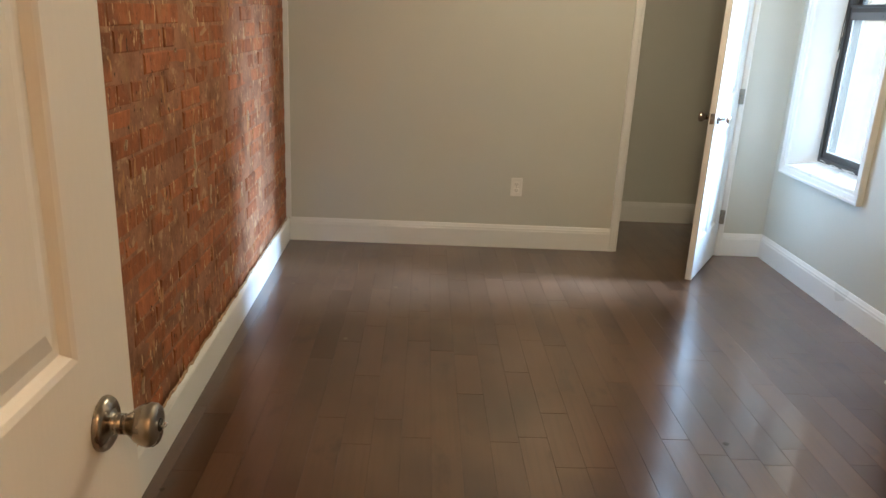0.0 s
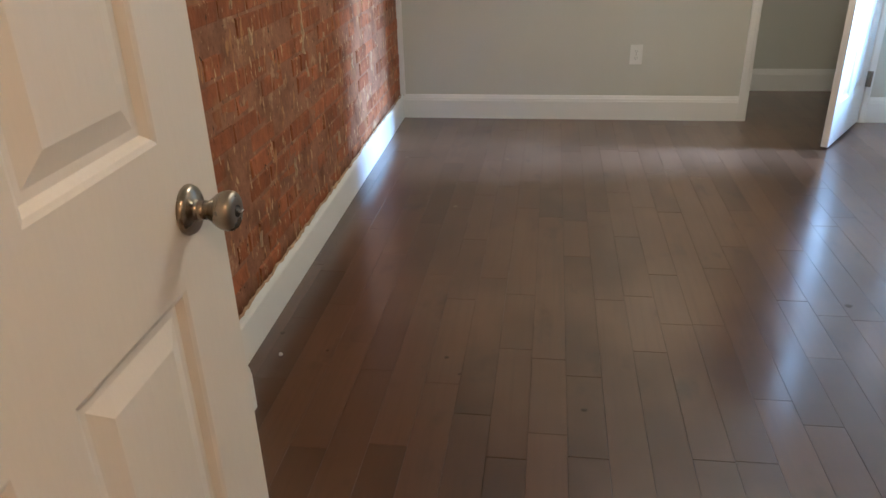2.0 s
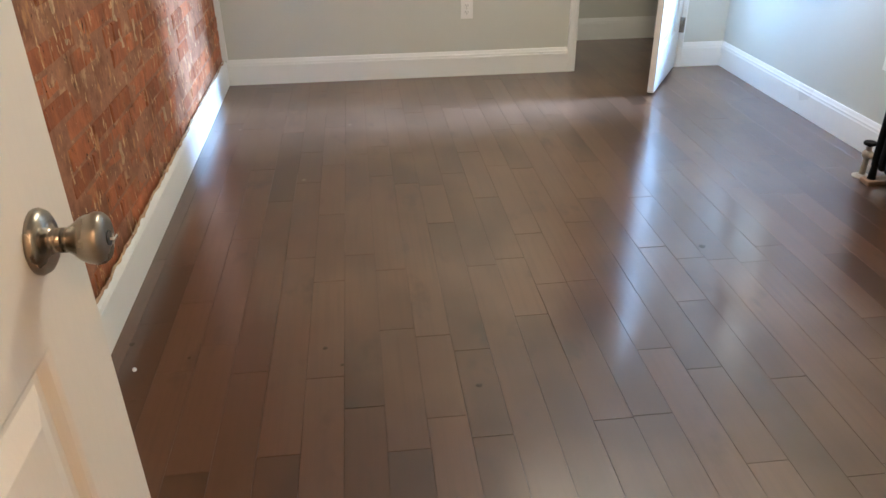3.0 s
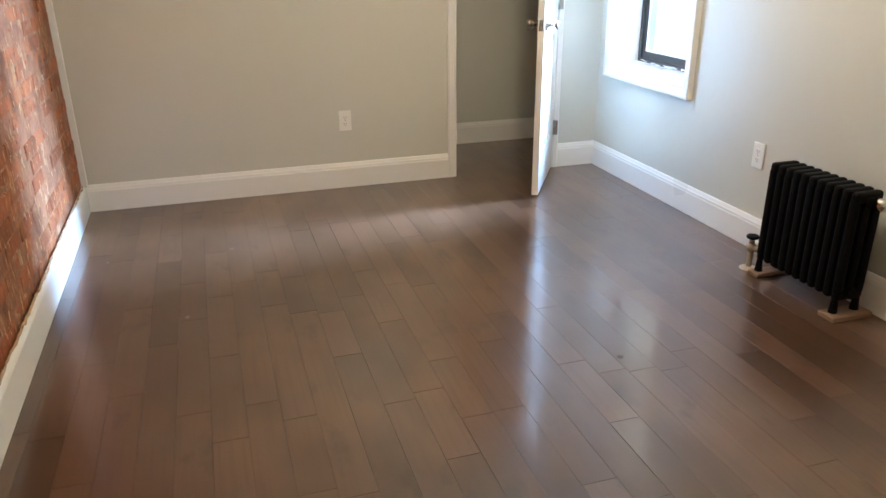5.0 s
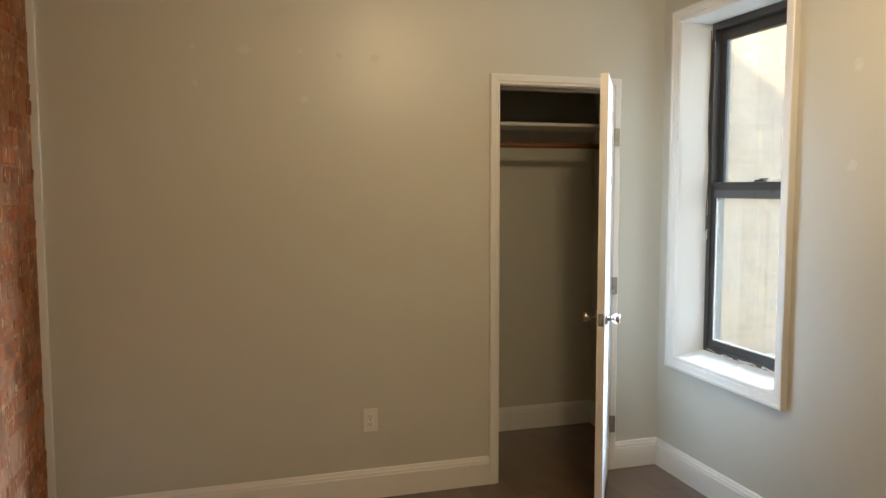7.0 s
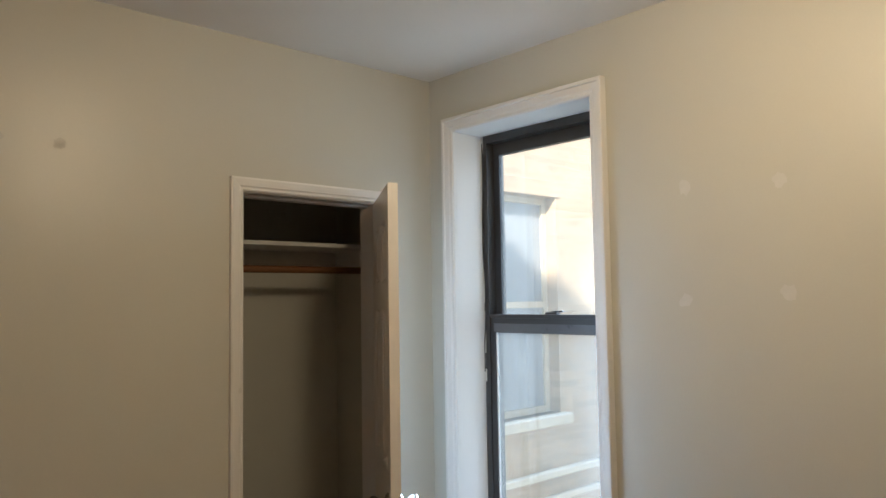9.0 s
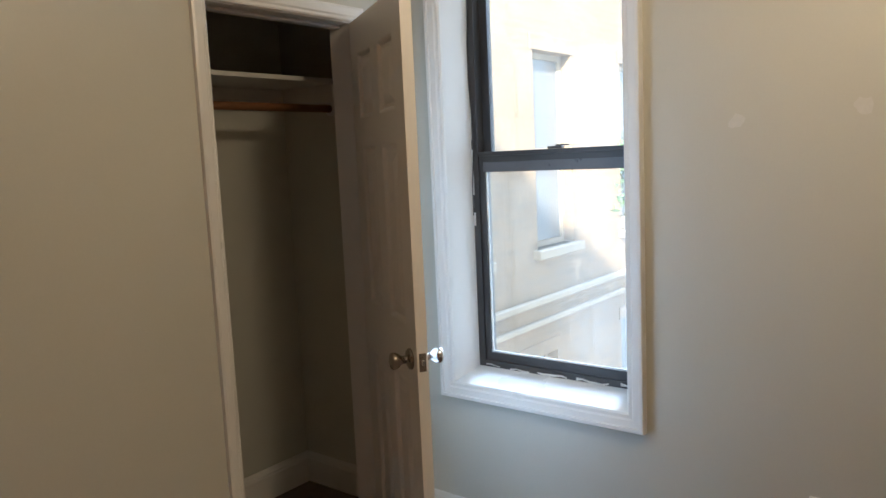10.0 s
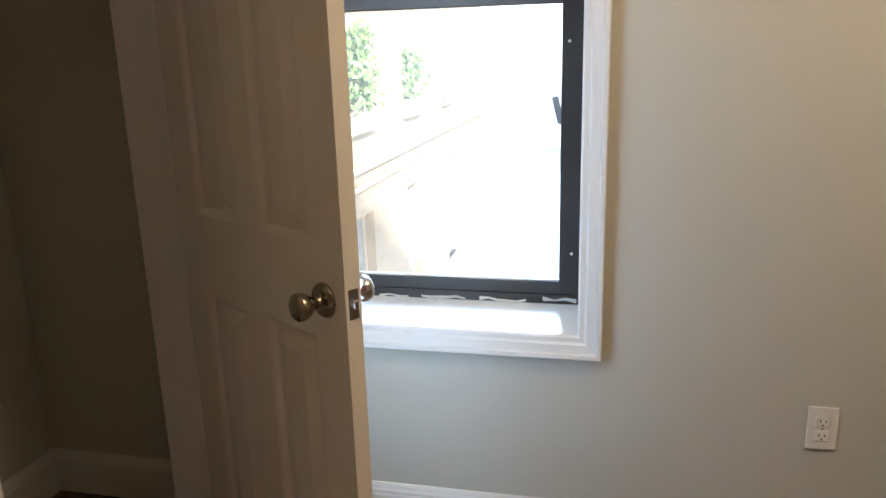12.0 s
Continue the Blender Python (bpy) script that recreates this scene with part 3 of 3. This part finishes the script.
# ---- closet fittings ----
shelf = tagged(part("closet_shelf", box(CL + 0.001, W - 0.001, 0.42, CB - 0.001, 1.880, 1.899, 0.002), paint_trim), "white painted closet shelf on cleats", "shelf")
cleat = tagged(part("shelf_cleat", box(W - 0.021, W - 0.001, 0.42, CB - 0.021, 1.80, 1.8795, 0.002), paint_trim), "white cleat under the closet shelf", "cleat")
cleat2 = tagged(part("shelf_cleat", box(CL + 0.001, W - 0.001, CB - 0.020, CB - 0.001, 1.80, 1.8795, 0.002), paint_trim), "long white cleat under the closet shelf", "cleat")
rod = thing("closet_rod", "orange-brown wooden closet pole under the shelf", "closet rod")
bm = bmesh.new()
add_tube(bm, (CL + 0.002, 0.47, 1.775), (W - 0.002, 0.47, 1.775), 0.0165, 16)
part("pole", bm, pole_wood, rod, smooth=False)
for x in (CL + 0.001, W - 0.013):
    bm = bmesh.new()
    add_tube(bm, (x, 0.47, 1.775), (x + 0.012, 0.47, 1.775), 0.030, 16)
    part("pole_socket", bm, paint_trim, rod)


# ---- outlets ----
def outlet(label, m):
    """A duplex outlet: x across, z up, facing -y."""
    t = thing("wall_outlet", label, "outlet", m, "wall outlets")
    part("cover_plate", box(-0.036, 0.036, -0.006, 0, -0.058, 0.058, 0.003, 2), plastic_white, t)
    for z in (-0.0195, 0.0195):
        s = part("socket_face", box(-0.0165, 0.0165, -0.0085, -0.004, z - 0.014, z + 0.014, 0.004, 2), plastic_white, t)
        for x, h in ((-0.0065, 0.0045), (0.0065, 0.0035)):
            part("slot", box(x - 0.0011, x + 0.0011, -0.0089, -0.007, z - h + 0.002, z + h + 0.002), dark_hole, s)
        part("slot", box(-0.002, 0.002, -0.0089, -0.007, z - 0.0105, z - 0.0065), dark_hole, s)
    bm = bmesh.new()
    add_tube(bm, (0, -0.0045, 0), (0, -0.0072, 0), 0.003, 10)
    part("screw", bm, steel, t)
    return t


outlet("white duplex outlet low on the long grey wall", pose(1.412, B, 0.394))
outlet("white duplex outlet under the window wall", pose(W, -1.503, 0.429, 0, 0, -90))

# ---- radiator ----
radiator = thing("radiator", "black cast-iron column radiator standing by the wall", "radiator")


def rad_section(y, foot):
    bm = bmesh.new()
    for x in (2.838, 2.886, 2.934):
        add_box(bm, x - 0.016, x + 0.016, y - 0.0140, y + 0.0140, 0.095, 0.470, 0.010, 2)
    add_box(bm, 2.824, 2.948, y - 0.0165, y + 0.0165, 0.452, 0.496, 0.015, 3)
    add_box(bm, 2.824, 2.948, y - 0.0160, y + 0.0160, 0.072, 0.118, 0.015, 3)
    add_tube(bm, (2.886, y - 0.022, 0.456), (2.886, y + 0.022, 0.456), 0.022, 12)
    add_tube(bm, (2.886, y - 0.022, 0.100), (2.886, y + 0.022, 0.100), 0.022, 12)
    if foot:
        for x in (2.836, 2.936):
            bmesh.ops.create_cone(bm, cap_ends=True, segments=10, radius1=0.017, radius2=0.011, depth=0.064, matrix=Matrix.Translation((x, y, 0.054)))
    return part("radiator_section", bm, iron_black, radiator)


SECT = 11
for i in range(SECT):
    rad_section(-1.820 - 0.0415 * i, i in (0, SECT - 1))
vent = part("air_vent", lathe([(0, 0), (0.012, 0), (0.021, 0.006), (0.025, 0.018), (0.025, 0.034), (0.020, 0.046), (0.008, 0.052), (0, 0.052)], 20), chrome, radiator,
            "round silver air vent", pose(2.915, -2.247, 0.452, 90, 0, 0), True)
part("vent_nipple", lathe([(0, 0), (0.007, 0), (0.007, 0.014), (0, 0.014)], 12), chrome, vent, m=Matrix.Translation((0, 0, -0.010)))
bm = bmesh.new()
add_tube(bm, (2.845, -1.747, 0.0), (2.845, -1.747, 0.135), 0.012, 14)
add_tube(bm, (2.845, -1.747, 0.100), (2.868, -1.803, 0.100), 0.015, 14)
bmesh.ops.create_uvsphere(bm, u_segments=14, v_segments=10, radius=0.022, matrix=Matrix.Translation((2.845, -1.747, 0.100)))
valve = part("supply_valve", bm, valve_paint, radiator, "worn painted steam valve")
bm = lathe([(0, 0), (0.009, 0), (0.012, 0.004), (0.025, 0.008), (0.027, 0.014), (0.024, 0.020), (0, 0.022)], 18)
part("valve_wheel", bm, iron_black, valve, "black valve hand wheel", pose(2.845, -1.747, 0.1345))
part("escutcheon", lathe([(0, 0.0), (0.038, 0.0), (0.038, 0.003), (0.020, 0.012), (0, 0.012)], 20), valve_paint, radiator, "painted pipe collar on the floor", pose(2.845, -1.747, 0.0005))
blk = tagged(part("wood_block", box(2.800, 2.985, -2.280, -2.200, 0.0005, 0.0215, 0.003), block_wood), "raw pine block under the radiator feet", "wood block")
blk2 = tagged(part("wood_block", box(2.805, 2.965, -1.850, -1.793, 0.0005, 0.0215, 0.003), block_wood), "raw pine block under the radiator feet", "wood block")

# ---- ceiling lamps ----
def ceiling_lamp(x, y, label):
    t = thing("ceiling_light", label, "ceiling light", pose(x, y, H))
    part("canopy", lathe([(0, -0.0005), (0.075, -0.0005), (0.075, -0.012), (0.055, -0.024), (0.018, -0.030), (0.018, -0.055), (0, -0.055)], 28), plastic_white, t, smooth=True)
    b = lathe([(0.012, -0.055), (0.016, -0.066), (0.028, -0.078), (0.031, -0.092), (0.024, -0.104), (0.012, -0.110), (0, -0.111)], 20)
    s = part("bulb", b, bulb_glow, t, "glowing frosted bulb", smooth=True)
    s.visible_shadow = False
    return t


ceiling_lamp(1.90, -1.82, "white ceiling lamp holder with a warm bulb")
ceiling_lamp(1.75, -5.15, "white hall ceiling lamp holder with a warm bulb")


# ---- marks on the walls ----
def blotch(name, label, m, size, material, seed):
    r = random.Random(seed)
    bm = bmesh.new()
    n = 14
    ring = [bm.verts.new((size * r.uniform(0.6, 1.1) * math.cos(2 * math.pi * i / n), -0.0006, size * r.uniform(0.6, 1.15) * math.sin(2 * math.pi * i / n))) for i in range(n)]
    ctr = bm.verts.new((0, -0.0014, 0))
    for i in range(n):
        bm.faces.new((ring[i], ring[(i + 1) % n], ctr))
    ob = part(name, bm, material, m=m)
    return tagged(ob, label, "mark", name.replace("_", " ") + "s")


k = 0
for x, z, sz in ((0.628, 2.156, 0.016), (0.852, 2.156, 0.028), (1.102, 2.160, 0.014), (0.635, 2.000, 0.018), (1.118, 1.940, 0.022)):
    k += 1
    blotch("paint_patch", "pale touch-up patch on the grey wall", pose(x, B, z), sz, paint_patch, k)
for x, z, sz in ((1.280, 2.146, 0.014), (1.450, 2.142, 0.024)):
    k += 1
    blotch("wall_smudge", "faint dark smudge on the grey wall", pose(x, B, z), sz, paint_smudge, k)
for y, z, sz in ((-1.262, 1.987, 0.030), (-1.576, 1.972, 0.026), (-1.588, 1.633, 0.026), (-1.253, 1.609, 0.026)):
    k += 1
    blotch("paint_patch", "pale touch-up patch beside the window", pose(W, y, z, 0, 0, -90), sz, paint_patch, k)
for x, y, sz in ((0.156, -0.787, 0.010), (0.701, -0.791, 0.012), (0.505, -1.465, 0.012)):
    k += 1
    blotch("dust_speck", "pale dust speck on the floor boards", pose(x, y, 0.0004, -90), sz, floor_dust, k)
for x, y, sz in ((0.625, -2.682, 0.008), (0.674, -2.765, 0.006), (1.034, -2.899, 0.010), (0.071, -2.592, 0.010), (0.246, -2.679, 0.006), (1.93, -2.247, 0.014)):
    k += 1
    blotch("floor_chip", "dark chipped spot on the floor boards", pose(x, y, 0.0004, -90), sz, floor_gap, k)
crumb = bmesh.new()
bmesh.ops.create_icosphere(crumb, subdivisions=1, radius=0.007)
tagged(part("plaster_crumb", crumb, plastic_white, m=pose(0.109, -2.721, 0.006)), "small white plaster crumb on the floor", "debris")

# ---- court outside ----
FY = 2.10
apartment = thing("apartment_building", "buff brick apartment wing across the court", "building")
UP = [(5.62, 6.48), (7.48, 8.30), (9.58, 10.45), (12.05, 12.85), (14.6, 15.4)]
LOW = [(7.0, 7.85), (9.52, 10.42), (12.05, 12.85), (14.95, 15.75)]
holes = [(a, b, 0.52, 2.60) for a, b in UP] + [(a, b, -2.6, -0.64) for a, b in LOW] + [(a, b, 3.7, 5.6) for a, b in UP]
part("wall", pierced("y", FY, FY + 0.4, 3.3, 19.0, -7.0, 7.5, holes), facade_brick, apartment)
part("backing", box(3.3, 19.0, FY + 0.9, FY + 1.0, -7.0, 7.5), facade_pale, apartment)
for z, h, d in ((-0.06, 0.07, 0.07), (-0.29, 0.06, 0.05), (7.5, 0.30, 0.18)):
    part("belt_course", box(3.3, 19.05, FY - d, FY + 0.001, z, z + h, 0.01), stone_pale, apartment)
for a, b, z0, z1 in holes:
    w_ = part("window", pierced("y", FY + 0.13, FY + 0.19, a, b, z0, z1, [(a + 0.06, b - 0.06, z0 + 0.06, (z0 + z1) / 2 - 0.03), (a + 0.06, b - 0.06, (z0 + z1) / 2 + 0.03, z1 - 0.06)]), stone_pale, apartment)
    part("pane", box(a + 0.05, b - 0.05, FY + 0.155, FY + 0.163, z0 + 0.05, z1 - 0.05), court_dark, w_)
    part("sill", box(a - 0.09, b + 0.09, FY - 0.09, FY + 0.12, z0 - 0.10, z0, 0.01), stone_pale, w_)
    part("lintel", box(a - 0.06, b + 0.06, FY - 0.012, FY + 0.01, z1 + 0.001, z1 + 0.16, 0.004), facade_brick, w_)
far_block = thing("apartment_block", "pale building closing the court", "building")
part("wall", box(66.0, 66.6, -20.0, 12.0, -7.0, 10.0), facade_pale, far_block)
part("parapet", box(65.9, 66.7, -20.1, 12.1, 10.0, 10.3, 0.03), facade_pale, far_block)
# unseen wall added to the south, keeping low sky light off the window reveal
tagged(part("sky_block_wall", box(3.6, 66.0, -8.4, -8.0, -7.0, 12.0), facade_pale), "unseen wall added to cut the southern sky light", "wall", kind="structure")
tagged(part("ground", box(-600, 900, -700, 700, -7.3, -7.0), court_floor), "pale concrete court ground far below", "ground", kind="structure")


def window_plant(x, z, label, seed, high, wide):
    t = thing("window_plant", label, "plant", pose(x, FY - 0.02, z), "window plants")
    part("planter", box(-0.30, 0.30, -0.055, 0.105, 0.0005, 0.16, 0.012, 2), pot_clay, t)
    r = random.Random(seed)
    vs, fs = [], []
    for i in range(620):
        h = r.random() ** 0.8 * high
        spread = wide * (1 - 0.45 * h / high)
        c = Vector((r.gauss(0, spread * 0.55), r.gauss(-0.02, 0.07), 0.14 + h))
        e = Euler((r.uniform(0, 6.3), r.uniform(0, 6.3), r.uniform(0, 6.3))).to_matrix()
        s = r.uniform(0.035, 0.085)
        k0 = len(vs)
        for p in ((-s, 0, 0), (0, -s * 0.45, 0.006), (s, 0, 0), (0, s * 0.45, 0.006)):
            vs.append(tuple(c + e @ Vector(p)))
        fs.append((k0, k0 + 1, k0 + 2, k0 + 3))
    me = bpy.data.meshes.new("foliage")
    me.from_pydata(vs, [], fs)
    me.materials.append(leaf_green)
    f = new("foliage", me)
    f.parent = t
    return t


window_plant(10.0, 0.52, "green leafy plant in a window planter", 3, 1.05, 0.72)
window_plant(12.45, 0.52, "smaller green plant in a window planter", 4, 0.75, 0.48)

# ---- floor boards ----
PW = 0.1025
plank_mesh = {}


def plank(length):
    if length not in plank_mesh:
        bm = bmesh.new()
        w2, c = PW / 2 - 0.0003, 0.0003
        lo = [bm.verts.new(p) for p in ((-w2, 0.0, -0.015), (w2, 0.0, -0.015), (w2, length - 0.0012, -0.015), (-w2, length - 0.0012, -0.015))]
        mi = [bm.verts.new((v.co.x, v.co.y, -c)) for v in lo]
        to = [bm.verts.new((v.co.x - math.copysign(c, v.co.x), c if v.co.y < 0.01 else length - 0.0012 - c, 0)) for v in lo]
        for a, b in ((lo, mi), (mi, to)):
            for i in range(4):
                bm.faces.new((a[i], a[(i + 1) % 4], b[(i + 1) % 4], b[i]))
        bm.faces.new(to)
        plank_mesh[length] = mesh_of("plank", bm, wood_floor)
    return plank_mesh[length]


rnd = random.Random(11)
LENGTHS = (0.35, 0.5, 0.65, 0.8, 0.95, 1.1)


def lay(x0, x1, y0, y1):
    x = x0
    while x < x1:
        y = y0 - rnd.uniform(0, 0.7)
        while y < y1:
            ln = rnd.choice(LENGTHS)
            ob = new("plank", plank(ln))
            ob.parent = floor
            ob.location = (x + PW / 2, y, rnd.uniform(-0.0004, 0.0))
            y += ln
        x += PW


lay(-0.038, W, S - 0.9, CB)

# ---- bricks ----
CH, BL = 0.0712, 0.212
brick_kinds = {}


def brick_shape(length, seed):
    """Vertices and faces of one worn brick, front towards +x, from y = 0 to length."""
    r = random.Random(seed)
    h, d = CH - 0.0095, 0.05
    c = 0.0035
    l0, l1 = 0.005, length - 0.005
    back = [(-d, l0, 0), (-d, l1, 0), (-d, l1, h), (-d, l0, h)]
    rim = [(-c * r.uniform(0.6, 1.6), y_, z_) for y_, z_ in ((l0, 0), (l1, 0), (l1, h), (l0, h))]
    front = [(r.uniform(-0.002, 0.002), y_, z_) for y_, z_ in
             ((l0 + c * r.uniform(0.6, 2), c * r.uniform(0.6, 2)), (l1 - c * r.uniform(0.6, 2), c * r.uniform(0.6, 2)),
              (l1 - c * r.uniform(0.6, 2), h - c * r.uniform(0.6, 2)), (l0 + c * r.uniform(0.6, 2), h - c * r.uniform(0.6, 2)))]
    mid = [(r.uniform(-0.003, 0.003), (l0 + l1) / 2 + r.uniform(-0.02, 0.02), h / 2 + r.uniform(-0.008, 0.008))]
    v = back + rim + front + mid
    f = []
    for a, b in ((0, 4), (4, 8)):
        for i in range(4):
            f.append((a + i, a + (i + 1) % 4, b + (i + 1) % 4, b + i))
    for i in range(4):
        f.append((8 + i, 8 + (i + 1) % 4, 12))
    return v, f


rnd = random.Random(23)
rest_v, rest_f, near = [], [], 0
z, row = 0.055, 0
while z < H - 0.02:
    header = row % 6 == 3
    step0 = BL / 2 if header else BL
    y = -4.54 - (0.25 * BL if header else (row % 2) * BL / 2)
    while y < -0.01:
        step = step0 * rnd.choice((0.88, 0.94, 1.0, 1.0, 1.06))
        if not header and rnd.random() < 0.10:
            step = BL * 0.5
        y1 = min(y + step, -0.004)
        if y1 - y > 0.03:
            x = -0.018 + rnd.uniform(-0.0050, 0.0035)
            kind = (round(y1 - y, 3), rnd.randrange(5))
            if kind not in brick_kinds:
                v, f = brick_shape(kind[0], 100 + kind[1])
                me = bpy.data.meshes.new("brick")
                me.from_pydata(v, [], f)
                me.materials.append(brick_red)
                brick_kinds[kind] = (me, v, f)
            me, v, f = brick_kinds[kind]
            tilt, lean, swing = rnd.uniform(-0.7, 0.7), rnd.uniform(-2.5, 2.5), rnd.uniform(-1.0, 1.0)
            if near < 300 and -3.3 < y < -0.9 and 0.12 < z < 1.75:
                ob = new("brick", me)
                ob.parent = wall_west
                ob.matrix_basis = pose(x, y, z, tilt, lean, swing)
                near += 1
            else:
                k0 = len(rest_v)
                m = pose(x, y, z, tilt, lean, swing)
                rest_v.extend(tuple(m @ Vector(p)) for p in v)
                rest_f.extend(tuple(k0 + i for i in q) for q in f)
        y += step
    z += CH
    row += 1
me = bpy.data.meshes.new("bricks_beyond")
me.from_pydata(rest_v, [], rest_f)
me.materials.append(brick_red)
ob = new("bricks_beyond", me)
ob.parent = wall_west
ob["kind"] = "stuff"


# ---- mortar left on the bricks ----
def smear(name, points, width, thick, material, parent, seed):
    """An irregular lump of mortar along the way through the points, proud of the wall by thick."""
    r = random.Random(seed)
    bm = bmesh.new()
    rows_ = []
    for a, b in zip(points, points[1:]):
        a, b = Vector(a), Vector(b)
        n = max(2, int((b - a).length / 0.022))
        side = Vector((0, -(b - a).z, (b - a).y)).normalized()
        for i in range(n):
            p = a.lerp(b, i / n) + side * r.uniform(-0.4, 0.4) * width
            w = width * r.uniform(0.35, 1.1)
            t = thick * r.uniform(0.3, 1.2)
            rows_.append([bm.verts.new(p + side * w * k + Vector((h * t, 0, 0))) for k, h in ((-0.5, -0.6), (-0.22, 0.9), (0.2, 1.0), (0.5, -0.6))])
    for a, b in zip(rows_, rows_[1:]):
        for k in range(3):
            bm.faces.new((a[k], a[k + 1], b[k + 1], b[k]))
    bm.faces.new(rows_[0])
    bm.faces.new(rows_[-1][::-1])
    return part(name, bm, material, parent)


old_mortar = surface("pale_old_mortar", (0.48, 0.33, 0.19), 0.9, 0.3, 18, 90, 0.8, spots=(0.27, 0.14, 0.08), spot_scale=14, spot_cut=0.55)
smear("mortar_smear", [(-0.016, -1.815, 0.950), (-0.016, -1.812, 0.80), (-0.016, -1.806, 0.64)], 0.030, 0.005, old_mortar, wall_west, 2)
for i, (y, z, h) in enumerate(((-2.237, 1.35, 0.09), (-1.246, 1.21, 0.09), (-1.95, 1.26, 0.03), (-2.312, 0.93, 0.08), (-2.27, 0.80, 0.03), (-1.30, 1.25, 0.02), (-1.55, 0.79, 0.04), (-1.62, 0.72, 0.10), (-2.426, 1.03, 0.06), (-1.12, 0.62, 0.09),
                               (-0.62, 1.62, 0.08), (-0.95, 0.93, 0.07), (-2.05, 0.42, 0.10), (-1.45, 0.34, 0.08), (-2.45, 0.30, 0.08), (-1.75, 1.42, 0.09), (-0.45, 0.80, 0.06))):
    smear("mortar_smear", [(-0.016, y, z), (-0.016, y - 0.006, z - h)], 0.022, 0.004, old_mortar, wall_west, 40 + i)
ridge = smear("mortar_ridge", [(-0.011, -0.03, 0.150), (-0.003, -1.0, 0.151), (0.004, -2.0, 0.152), (0.012, -2.95, 0.152)], 0.015, 0.004, old_mortar, wall_west, 8)

# ---- flaking caulk along the bottom of the window frame ----
rnd = random.Random(5)
y = WY0 + 0.012
while y < WY1 - 0.05:
    ln = rnd.uniform(0.05, 0.17)
    y1 = min(y + ln, WY1 - 0.012)
    zz = rnd.uniform(0.672, 0.680)
    ob = smear("peeling_caulk", [(XF - 0.001, y, zz), (XF - 0.001, (y + y1) / 2, zz + rnd.uniform(-0.002, 0.004)), (XF - 0.001, y1, zz)], rnd.uniform(0.007, 0.013), -0.003, peel, window, int(y * 1000))
    ob["label"] = "flaking white caulk under the sash"
    y = y1 + rnd.uniform(0.002, 0.022)
